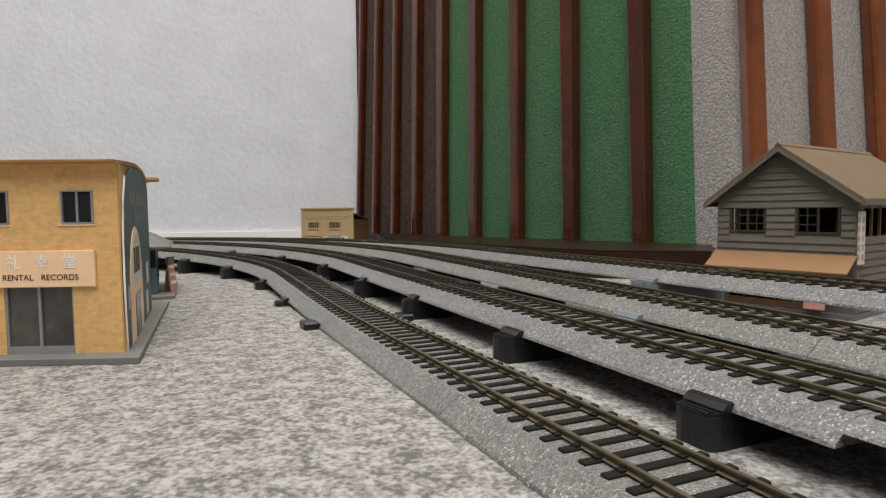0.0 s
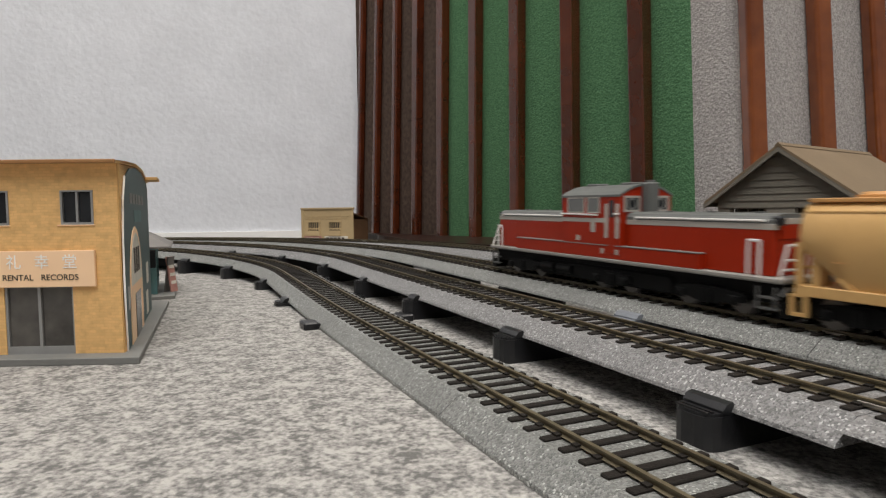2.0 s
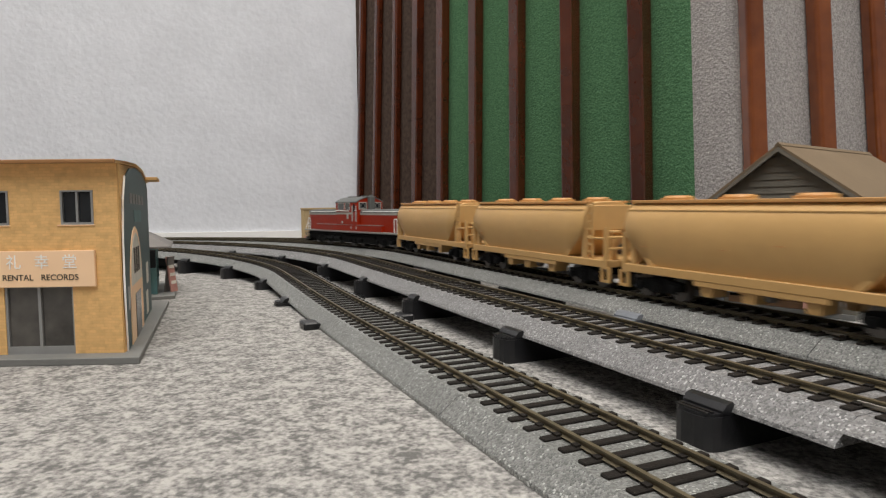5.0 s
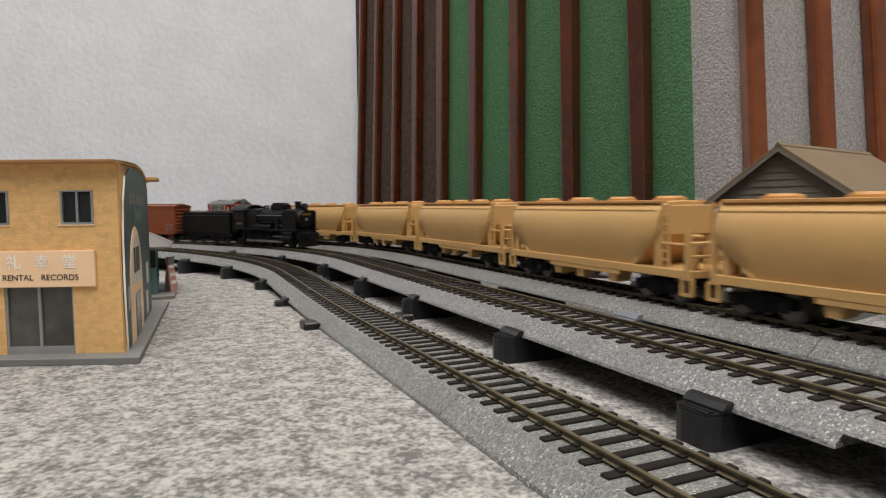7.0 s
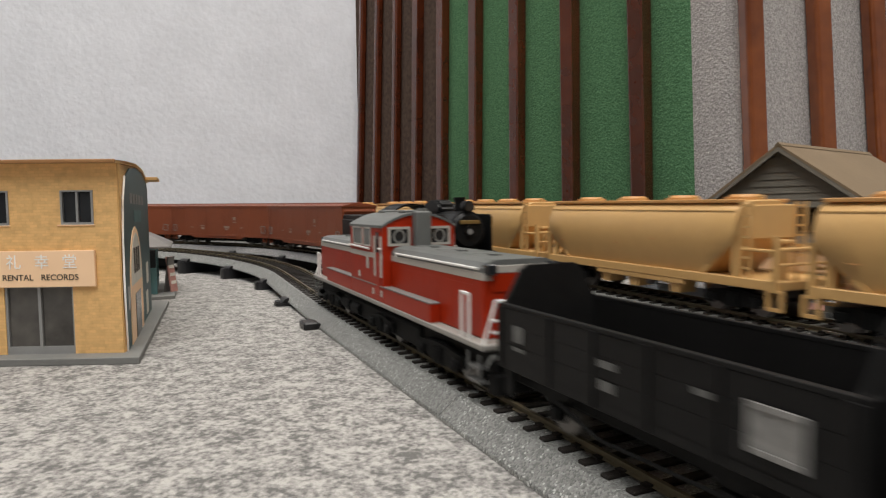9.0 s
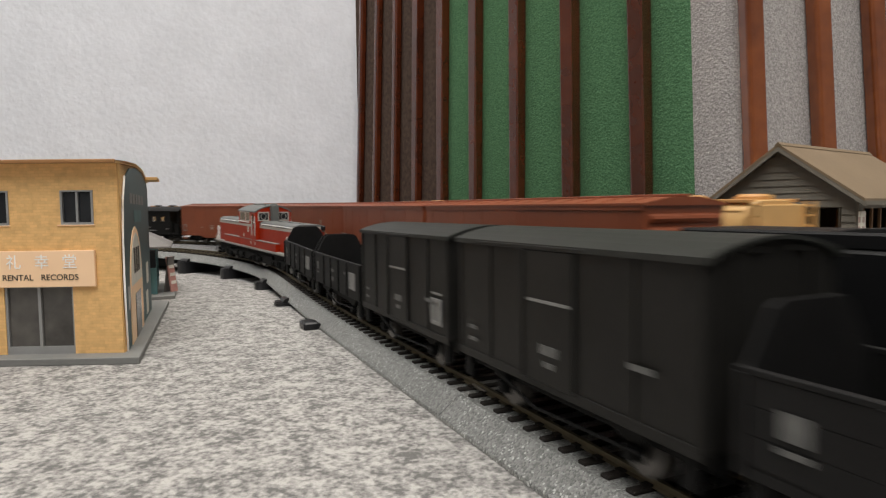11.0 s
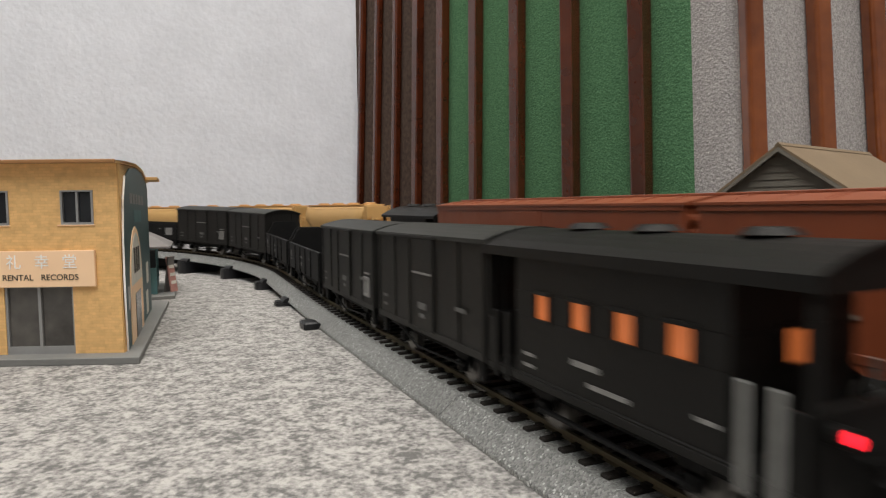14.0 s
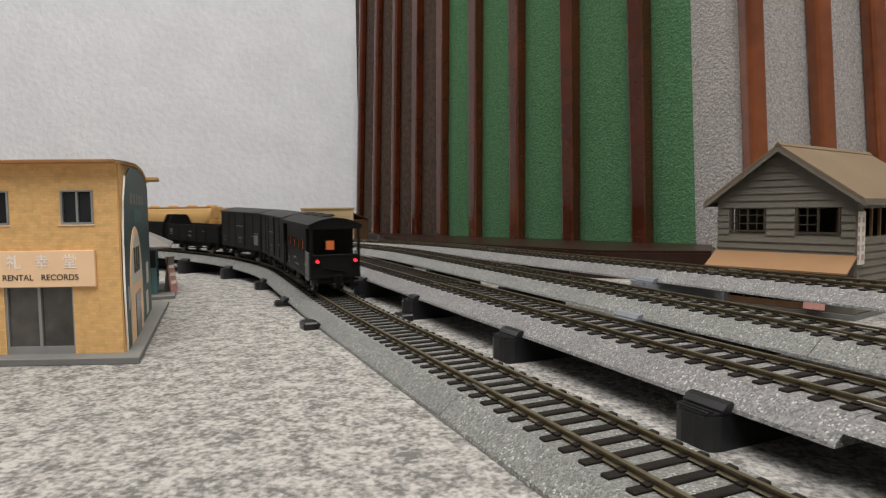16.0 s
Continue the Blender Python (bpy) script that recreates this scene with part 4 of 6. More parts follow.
    proportion(top, [(-5, -5), (7.6, 7.6), (10.0, 12.0), (39.6, 45.2), (44.8, 48.5), (80, 83.7)])
    return top


def brake_van(window, lamps, words):
    top = empty("brake_van")
    tagged(top, words, "model wagon", group="black brake vans")
    L, W = 45.0, 15.6
    bx = 31.0
    # hollow body: low and high bands, and posts between the windows, so that one looks through from side to side
    wz0, wz1, ww = 25.6, 31.8, 5.8
    spots = [-24 + k * 13.6 for k in range(4)]
    wall = part("van_body", box(bmesh.new(), -bx, -W + 0.4, 10.6, bx, W - 0.4, wz0, 0.1), M_BLACK, top)
    part("upper_wall", box(bmesh.new(), -bx, -W + 0.4, wz1, bx, W - 0.4, 39.0, 0.1), M_BLACK, wall)
    for s in (-1, 1):
        for x0, x1 in zip([-bx] + [xx + ww for xx in spots], spots + [bx]):
            part("window_post", box(bmesh.new(), x0, s * (W - 1.6), wz0, x1, s * (W - 0.4), wz1), M_BLACK, wall)
        for d in (-1, 1):
            part("end_wall", box(bmesh.new(), d * (bx - 1.2), s * 2.9, wz0, d * bx, s * (W - 1.6), wz1), M_BLACK, wall)
    part("platform_floor", box(bmesh.new(), -L, -W, 9.6, L, W, 11.6, 0.2), M_BLACK, top)
    part("roof", arc_roof(bmesh.new(), W + 1.0, 39.0, 5.6, -L - 0.6, L + 0.6, 1.6, 10), M_BLACK, top, "curved black roof")
    for xx in (-26, 0, 22):
        part("roof_vent", cyl(box(bmesh.new(), xx - 2.5, -2.5, 43.8, xx + 2.5, 2.5, 45.2, 0.3), (xx, 0, 44.9), (xx, 0, 46.2), 5.2, 16, 3.6), M_BLACK, top)
    for s in (-1, 1):
        for k in range(4):
            xx = spots[k]
            w = part("side_window", box(bmesh.new(), xx, s * (W - 1.1), wz0, xx + ww, s * (W - 0.9), wz1), window, wall, "side window pane")
            w.visible_shadow = False
            part("window_frame", shell(bmesh.new(), rect(xx - 0.6, wz0 - 0.6, xx + ww + 0.6, wz1 + 0.6), rect(xx + 0.1, wz0 + 0.1, xx + ww - 0.1, wz1 - 0.1), s * (W - 0.45), s * (W + 0.05)), M_BLACK, w)
        for d in (-1, 1):
            part("corner_post", box(bmesh.new(), d * L - d * 1.6, s * (W - 1.6), 11.4, d * L, s * W, 39.4, 0.15), M_BLACK, top)
            part("side_panel", box(bmesh.new(), d * 39.5, s * (W - 1), 11.4, d * L, s * W, 23.0, 0.15), M_BLACK, top)
            for xx in (34.0, 39.6):
                part("grab_rail", box(bmesh.new(), d * xx - 0.9, s * (W - 0.2), 8.5, d * xx + 0.9, s * (W + 0.8), 25.5, 0.3), M_GRAB if d < 0 else M_BLACK, top, "grab rail beside the step")
            part("foot_step", box(bmesh.new(), d * 35.6 - 3, s * 13.4, 4.6, d * 35.6 + 3, s * 15.8, 5.6, 0.2), M_UNDER, top)
        part("foot_board", box(bmesh.new(), -22, s * 13.6, 5.2, 22, s * 15.2, 6.0, 0.15), M_UNDER, top)
        part("lower_sill", box(bmesh.new(), -L, s * (W - 0.2), 9.4, L, s * (W + 0.25), 11.0, 0.1), M_BLACK, top)
    for d in (-1, 1):
        part("end_window", box(bmesh.new(), d * (bx - 0.6), -2.9, wz0, d * (bx - 0.4), 2.9, wz1), window, wall, "end window pane").visible_shadow = False
        part("end_window_frame", shell(bmesh.new(), rect(-3.6, wz0 - 0.7, 3.6, wz1 + 0.7), rect(-2.7, wz0 + 0.1, 2.7, wz1 - 0.1), d * bx, d * (bx + 0.6), axis="x"), M_BLACK, wall)
        brow = [(-W, 36.4)] + [(-W + 2 * W * i / 10, 38.6 + 5.2 * (1 - (i / 5 - 1) ** 2)) for i in range(11)] + [(W, 36.4), (W - 2, 37.2), (-W + 2, 37.2)]
        part("end_fascia", prism(bmesh.new(), brow, d * (L - 1.2), d * (L + 0.2), axis="x"), M_BLACK, top, "black curved board under the roof end")
        part("end_panel", box(bmesh.new(), d * (L - 1.2), -W + 1.2, 11.4, d * L, W - 1.2, 23.0, 0.15), M_BLACK, top, "black end railing panel")
        part("end_rail", box(bmesh.new(), d * (L - 1.3), -W + 1.0, 22.8, d * (L + 0.3), W - 1.0, 24.0, 0.15), M_BLACK, top)
        for s in (-1, 1):
            lm = part("tail_lamp", cyl(bmesh.new(), (d * L, s * 11.8, 20.2), (d * (L + 2.2), s * 11.8, 20.2), 1.7, 14), M_BLACK, top)
            if lamps and d < 0:
                part("lamp_lens", cyl(bmesh.new(), (d * (L + 2.1), s * 11.8, 20.2), (d * (L + 2.7), s * 11.8, 20.2), 1.05, 14, 0.9), M_TAIL, lm, "glowing red tail lamp lens")
        part("brake_lever", rail_loop(bmesh.new(), [(d * (L + 0.4), -6, 13.4), (d * (L + 0.5), 7, 15.6)], 0.4), M_UNDER, top)
        coupler(top, d * (L - 0.2), d)
        wheelset(top, d * 22, 5.4)
        for s in (-1, 1):
            w = part("axle_guard", prism(bmesh.new(), [(d * 22 - 4.5, 10.5), (d * 22 + 4.5, 10.5), (d * 22 + 2.2, 3.8), (d * 22 - 2.2, 3.8)], s * 11.6, s * 12.6), M_UNDER, top)
            part("axle_box", box(bmesh.new(), d * 22 - 1.9, s * 12.4, 3.9, d * 22 + 1.9, s * 14.0, 7.2, 0.3), M_UNDER, w)
            part("leaf_spring", prism(bmesh.new(), [(d * 22 - 8, 9.8), (d * 22 - 3, 7.8), (d * 22 + 3, 7.8), (d * 22 + 8, 9.8)], s * 12.4, s * 13.6), M_UNDER, w)
    part("underframe", box(bmesh.new(), -L + 1, -11.5, 7.6, L - 1, 11.5, 9.8, 0.3), M_UNDER, top)
    marks(top, [(4, 18.4, 9, 1.3), (-3, 14.6, 12, 1.0), (25, 16.5, 4.5, 0.8), (25, 13.8, 4.5, 0.8), (-27, 16.5, 4.5, 0.8)], W - 0.3)
    if lamps:
        for o in top.children_recursive:
            o.data.transform(Matrix.Diagonal((1.05, 1, 1, 1)))
        proportion(top, [(-5, -5), (7.6, 7.6), (9.5, 11.0), (26.0, 27.6), (32.0, 33.4), (39.0, 44.0), (44.6, 48.2), (80, 83.6)])
    return top


RODS, WHEELS = [], []


def steam():
    """A steam locomotive and its tender, coupled as one. The buffer beam is at +111."""
    top = empty("steam_locomotive")
    tagged(top, "black steam locomotive model with smoke deflectors and tender", "model locomotive", group="steam locomotive")
    # boiler
    bm = bmesh.new()
    cyl(bm, (18, 0, 31), (88, 0, 31), 10.6, 28)
    cyl(bm, (86, 0, 31), (102, 0, 31), 11.0, 28)
    bl = part("boiler", bm, M_STEAM, top, "black riveted boiler")
    for xx in (30, 44, 58, 72, 86):
        part("boiler_band", cyl(bmesh.new(), (xx - 0.5, 0, 31), (xx + 0.5, 0, 31), 11.05, 28), M_STEAM, bl)
    dr = cyl(bmesh.new(), (102, 0, 31), (104, 0, 31), 10.4, 28, 8.6)
    cyl(dr, (104, 0, 31), (105.2, 0, 31), 3.0, 14)
    part("smokebox_door", dr, M_STEAM, top)
    part("number_plate", box(bmesh.new(), 104.4, -6, 34.8, 105.3, 6, 36.8, 0.1), M_BRASS, top, "brass number plate bar")
    part("headlamp", cyl(bmesh.new(), (99, 0, 44.4), (104.5, 0, 44.4), 3.2, 16), M_STEAM, top)
    part("headlamp_lens", cyl(bmesh.new(), (104.4, 0, 44.4), (104.9, 0, 44.4), 2.6, 16), M_DARKGLASS, top)
    part("door_emblem", cyl(bmesh.new(), (104.8, 0, 30.5), (105.6, 0, 30.5), 1.6, 12), M_MARK, top, "small pale door emblem")
    part("chimney", cyl(cyl(bmesh.new(), (92, 0, 40), (92, 0, 48.5), 3.0, 18), (92, 0, 47.5), (92, 0, 49.6), 3.4, 18, 3.8), M_STEAM, top)
    dm = bmesh.new()
    prism(dm, [(50, 40), (76, 40), (76, 44.5), (73.5, 47.4), (69, 48.4), (57, 48.4), (52.5, 47.4), (50, 44.5)], -5.5, 5.5)
    bmesh.ops.bevel(dm, geom=list(dm.edges), offset=1.6 * MM, segments=2, affect="EDGES")
    part("dome", dm, M_STEAM, top, "long black sand and steam dome")
    part("safety_valve", cyl(cyl(bmesh.new(), (38, -2, 41), (38, -2, 45.6), 1.4, 10), (38, 2, 41), (38, 2, 45.6), 1.4, 10), M_STEAM, top)
    for s in (-1, 1):
        part("smoke_deflector", prism(bmesh.new(), [(82, 18.5), (104, 18.5), (104, 38.5), (102, 40), (86, 40), (82, 36.5)], s * 13.4, s * 14.4), M_STEAM, top, "black smoke deflector plate")
        part("running_board", box(bmesh.new(), 16, s * 8, 18.4, 108, s * 15.2, 19.6, 0.2), M_STEAM, top)
        part("handrail", rail_loop(bmesh.new(), [(20, s * 11.4, 34.5), (84, s * 11.4, 34.5)], 0.4), M_ROD, top)
        part("feed_pipe", rail_loop(bmesh.new(), [(26, s * 11.2, 24), (46, s * 11.4, 26.5), (70, s * 11.4, 26.5), (80, s * 11.4, 22)], 0.7), M_STEAM, top)
        part("air_tank", cyl(bmesh.new(), (30, s * 12.4, 21.8), (62, s * 12.4, 21.8), 2.5, 14), M_STEAM, top)
        part("pump", cyl(bmesh.new(), (72, s * 12.6, 19.6), (72, s * 12.6, 30), 2.4, 12), M_STEAM, top)
        cy = cyl(bmesh.new(), (84, s * 13, 9.6), (99, s * 13, 9.6), 4.2, 18)
        cyl(cy, (84, s * 13, 15.4), (99, s * 13, 15.4), 2.9, 16)
        part("cylinder", cy, M_STEAM, top)
        part("slide_bar", box(bmesh.new(), 66, s * 12.3, 11.4, 85, s * 13.7, 12.4, 0.1), M_ROD, top)
        part("step", box(box(bmesh.new(), 104, s * 12, 5, 107, s * 15, 5.8), 104, s * 12, 10.5, 107, s * 15, 11.3), M_STEAM, top)
        drivers = (21, 38, 55, 72)
        for xx in drivers:
            w = bmesh.new()
            cyl(w, (0, s * 7.8, 0), (0, s * 9.4, 0), 8.7, 24)
            cyl(w, (0, s * 7.1, 0), (0, s * 7.8, 0), 9.4, 24)
            for k in range(12):
                a = k * math.pi / 6
                cyl(w, (2 * math.cos(a), s * 9.6, 2 * math.sin(a)), (8.2 * math.cos(a), s * 9.6, 8.2 * math.sin(a)), 0.6, 5)
            cyl(w, (0, s * 9.3, 0), (0, s * 10.4, 0), 2.4, 12)
            hub = part("driving_wheel", w, M_STEAM, top)
            WHEELS.append((hub, xx, 0 if s > 0 else math.pi / 2))
            part("wheel_rim", shell(bmesh.new(), [(8.75 * math.cos(a * math.pi / 12), 8.75 * math.sin(a * math.pi / 12)) for a in range(24)],
                                    [(7.9 * math.cos(a * math.pi / 12), 7.9 * math.sin(a * math.pi / 12)) for a in range(24)], s * 10.1, s * 10.4), M_UNDER, hub)
            part("counterweight", prism(bmesh.new(), [(-6, -4.7), (0, -7.1), (6, -4.7), (4, -2.7), (-4, -2.7)], s * 9.4, s * 10.3), M_STEAM, hub)
        rod = part("coupling_rod", box(bmesh.new(), 19.5, s * 10.9, 7.7, 73.5, s * 12.1, 9.7, 0.3), M_ROD, top, "bright metal coupling rod")
        RODS.append((rod, 0 if s > 0 else math.pi / 2))
        mr = part("connecting_rod", box(bmesh.new(), 54, s * 12.5, 7.9, 85, s * 13.5, 9.5, 0.3), M_ROD, top, "bright metal connecting rod")
        RODS.append((mr, 0 if s > 0 else math.pi / 2))
    for xx in (92, 6):
        wheelset(top, xx, 5.2, M_STEAM)
    part("main_frame", box(bmesh.new(), 0, -6.5, 5.5, 104, 6.5, 18.6, 0.4), M_STEAM, top)
    part("buffer_beam", box(bmesh.new(), 106, -15, 9.5, 109, 15, 15.5, 0.3), M_STEAM, top)
    part("front_deck", prism(bmesh.new(), [(99, 19.6), (108, 15.6), (108, 14.6), (99, 18.4)], -14.5, 14.5), M_STEAM, top)
    part("cowcatcher", prism(bmesh.new(), [(105, 2), (110, 1.6), (108.5, 9.4), (105, 9.4)], -12, 12), M_STEAM, top)
    coupler(top, 108, 1)
    fb = prism(bmesh.new(), [(-12, 19), (12, 19), (12.6, 34), (10, 40.5), (0, 42.2), (-10, 40.5), (-12.6, 34)], 16, 36, axis="x")
    part("firebox", fb, M_STEAM, top)
    cab = part("cab", box(bmesh.new(), -4, -15.2, 18.4, 17, 15.2, 40.5, 0.3), M_STEAM, top)
    part("cab_roof", arc_roof(bmesh.new(), 16.0, 40.2, 6.2, -9, 19, 1.2, 10), M_STEAM, cab)
    for s in (-1, 1):
        for xx in (0.5, 8.5):
            part("cab_window", box(bmesh.new(), xx, s * 15.1, 29.5, xx + 6.5, s * 15.4, 37.5, 0.2), M_DARKGLASS, cab)
        part("number_plate", box(bmesh.new(), 3, s * 15.2, 24, 13, s * 15.5, 26, 0.1), M_BRASS, cab)
    # tender
    td = part("tender_body", box(bmesh.new(), -110, -15, 12.5, -12, 15, 34.0, 0.8), M_STEAM, top, "black coal tender")
    part("tender_coping", box(bmesh.new(), -109, -14.4, 33.8, -13, 14.4, 37.8, 0.6), M_STEAM, td)
    part("coal_load", prism(bmesh.new(), [(-66, 37.4), (-16, 37.4), (-22, 38.8), (-38, 39.3), (-58, 38.6)], -12.5, 12.5), M_COAL, td)
    part("tender_frame", box(bmesh.new(), -111, -13, 8.6, -10, 13, 12.7, 0.3), M_STEAM, top)
    part("cab_floor", box(bmesh.new(), -13, -11, 14, 0, 11, 19, 0.3), M_STEAM, top)
    bogie(top, -38, 22, 5.3, 27)
    bogie(top, -86, 22, 5.3, 27)
    coupler(top, -110, -1)
    return top

# ---- piers under the tracks ----
def pier(track_no, s, material, words, long=17.0, reach=36.0, lift=0.0):
    """A moulded pier across under a track, with a clip that laps up the ballast slope."""
    top = empty("track_pier")
    tagged(top, words, "track pier", group="track piers")
    base = on_track(track_no, s, 8)
    z = base.translation.z / MM
    ang = math.atan2(base[1][0], base[0][0])
    top.matrix_world = pose(base.translation.x, base.translation.y, 0, 0, 0, math.degrees(ang))
    h = z - 8.7 + lift
    l = long / 2
    if h > 1.2:
        bm = bmesh.new()
        quarter = [(4.5 - 4.5 * math.cos(a), 4.5 - 4.5 * math.sin(a)) for a in (0, math.pi / 6, math.pi / 3, math.pi / 2)]
        foot = [(-l + x, -reach + y) for x, y in quarter] + [(l - x, -reach + y) for x, y in quarter[::-1]]
        foot += [(l - x, reach - y) for x, y in quarter] + [(-l + x, reach - y) for x, y in quarter[::-1]]
        prism(bm, foot, 0, h - 0.8, axis="z")
        prism(bm, [(x * 0.94, y * 0.98) for x, y in foot], h - 0.8, h, axis="z")
        part("pier_block", bm, material, top)
    elif reach > 25:
        part("pier_block", box(bmesh.new(), -l, -reach, 0, l, -23.1, 4.0, 0.8), material, top)
        part("pier_block", box(bmesh.new(), -l, 23.1, 0, l, reach, 4.0, 0.8), material, top)
    for side in (-1, 1) if reach > 25 else ():
        hh = max(h, 0)
        cl = prism(bmesh.new(), [(side * 26.0, hh), (side * 23.2, hh), (side * 22.0, hh + 2.0), (side * 22.6, hh + 2.7), (side * 24.6, hh + 2.2), (side * 26.0, hh + 0.7)], -l, l, axis="x")
        part("clip", cl, material, top)
        gr = bmesh.new()
        for k in range(2):
            box(gr, -l * 0.8, side * (reach - 3.4 + k * 1.6), hh, l * 0.8, side * (reach - 2.7 + k * 1.6), hh + 0.5)
        part("grip_rib", gr, material, top)
    return top


def piers():
    black = "black plastic pier clipped under the model track"
    for s in (330, 421, 519, 630, 723, 815, 910):
        pier(1, s, M_PIER, black, 13.0, 31.0)
    for s in (-130, -30, 64, 119, 221, 332, 432, 548, 662, 770, 890):
        pier(2, s, M_PIER, black, 9.5 if s > 300 else 13.5, 27.0 if s == 64 else 31.0, 3.4 if s < 90 else 0.0)
    for s in (-150, 20, 221, 340, 460, 600, 740, 880, 1020):
        pier(3, s, M_PIER_GREY if s == 221 else M_PIER, "grey plastic pier clipped under the model track" if s == 221 else black, 15.0, 32.0 if s == 221 else 23.0)
    pier(3, 184, M_PIER, black, 11.0, 24.9)
    for s in (-60, 120, 277, 420, 560, 700, 860, 1020, 1180):
        pier(4, s, M_PIER_GREY if s == 277 else M_PIER, "grey plastic pier clipped under the model track" if s == 277 else black, 15.0, 32.0 if s == 277 else 23.0)


# ---- buildings ----
def brick_paper(name, base, line, bw=3.2, bh=1.25):
    """Printed brickwork on card."""
    m = mat(name, base, 0.6, var=0.12, scale=60, bump=0.05, bump_scale=500)
    nt = m.node_tree
    b = nt.nodes["Principled BSDF"]
    br = nt.nodes.new("ShaderNodeTexBrick")
    br.inputs["Scale"].default_value = 1.0
    br.inputs["Brick Width"].default_value, br.inputs["Row Height"].default_value, br.inputs["Mortar Size"].default_value = bw * MM, bh * MM, 0.1 * MM
    br.inputs["Color1"].default_value = (*base, 1)
    br.inputs["Color2"].default_value = (*[c * 0.88 for c in base], 1)
    br.inputs["Mortar"].default_value = (*line, 1)
    tc = nt.nodes.new("ShaderNodeTexCoord")
    sep = nt.nodes.new("ShaderNodeSeparateXYZ")
    com = nt.nodes.new("ShaderNodeCombineXYZ")
    nt.links.new(tc.outputs["Object"], sep.inputs[0])
    nt.links.new(sep.outputs[0], com.inputs[0])
    nt.links.new(sep.outputs[2], com.inputs[1])
    wob = nt.nodes.new("ShaderNodeTexNoise")
    wob.inputs["Scale"].default_value = 160
    sc = nt.nodes.new("ShaderNodeVectorMath")
    sc.operation = "MULTIPLY_ADD"
    sc.inputs[1].default_value = (0.0014, 0.0012, 0)
    nt.links.new(tc.outputs["Object"], wob.inputs["Vector"])
    nt.links.new(wob.outputs["Color"], sc.inputs[0])
    nt.links.new(com.outputs[0], sc.inputs[2])
    nt.links.new(sc.outputs[0], br.inputs["Vector"])
    n = nt.nodes.new("ShaderNodeTexNoise")
    n.inputs["Scale"].default_value, n.inputs["Detail"].default_value = 260, 6
    mx = nt.nodes.new("ShaderNodeMix")
    mx.data_type, mx.blend_type = "RGBA", "MULTIPLY"
    mx.inputs[0].default_value = 0.4
    nt.links.new(tc.outputs["Object"], n.inputs["Vector"])
    nt.links.new(br.outputs["Color"], mx.inputs[6])
    rp = nt.nodes.new("ShaderNodeValToRGB")
    rp.color_ramp.elements[0].position, rp.color_ramp.elements[1].position = 0.3, 0.56
    rp.color_ramp.elements[0].color = (0.62, 0.56, 0.5, 1)
    nt.links.new(n.outputs["Fac"], rp.inputs[0])
    nt.links.new(rp.outputs[0], mx.inputs[7])
    nt.links.new(mx.outputs[2], b.inputs["Base Color"])
    return m


M_BRICK = brick_paper("ochre_brick_paper", (0.82, 0.5, 0.2), (0.72, 0.425, 0.16))
M_CARD = mat("ochre_card", (0.62, 0.36, 0.13), 0.6, var=0.12, scale=40)
M_TRIMBROWN = mat("brown_roof_edge", (0.35, 0.17, 0.06), 0.55, var=0.2, scale=50)
M_TEAL = mat("dark_teal_card", (0.05, 0.095, 0.1), 0.5, var=0.2, scale=40)
M_TEALBLUE = mat("teal_blue_paint", (0.085, 0.185, 0.19), 0.55, var=0.25, scale=50, bump=0.1, bump_scale=300)
M_SIGN = mat("peach_sign", (0.97, 0.66, 0.41), 0.5, var=0.05, scale=30)
M_SIGNWHITE = mat("pale_letter", (0.95, 0.92, 0.88), 0.5, var=0.04, scale=60)
M_INK = mat("dark_ink", (0.06, 0.045, 0.035), 0.6, var=0.2, scale=200)
M_ALU = mat("aluminium_frame", (0.33, 0.33, 0.325), 0.4, metal=0.3, var=0.12, scale=80)
M_SLAB = mat("grey_slab", (0.19, 0.19, 0.18), 0.65, var=0.15, scale=60, bump=0.15, bump_scale=500)
M_INSIDE = mat("dark_interior", (0.03, 0.03, 0.03), 0.8, var=0.3, scale=40)
# opaque door panes; the reflections are put into their mottled colour
M_SHOPGLASS = mat("mottled_shop_glass", (0.1, 0.092, 0.082), 0.1, var=0.7, scale=26, spec=0.6)
M_TAUPE = mat("weathered_siding", (0.168, 0.151, 0.121), 0.7, var=0.16, scale=45, bump=0.15, bump_scale=400)
M_ROOFTAN = mat("tan_brown_roof", (0.19, 0.135, 0.08), 0.6, var=0.12, scale=30, bump=0.12, bump_scale=350)
M_AWNING = mat("orange_tan_awning", (0.3, 0.16, 0.07), 0.6, var=0.1, scale=40)
M_PINK = mat("pink_banner", (0.55, 0.27, 0.23), 0.6, var=0.3, scale=120)
M_BEIGE = mat("beige_plaster", (0.5, 0.37, 0.2), 0.7, var=0.12, scale=40, bump=0.15, bump_scale=350)
M_FRAME = mat("dark_olive_frame", (0.055, 0.042, 0.027), 0.6, var=0.2, scale=80)
M_BROWNWALL = mat("dark_brown_wall", (0.2, 0.105, 0.05), 0.7, var=0.2, scale=50)
M_GREYROOF = mat("grey_sheet_roof", (0.17, 0.155, 0.145), 0.6, var=0.15, scale=40)
M_FADEDPINK = mat("faded_pink_lettering", (0.55, 0.4, 0.35), 0.6, var=0.3, scale=200)
M_POSTER = mat("white_poster", (0.72, 0.68, 0.6), 0.6, var=0.15, scale=150)


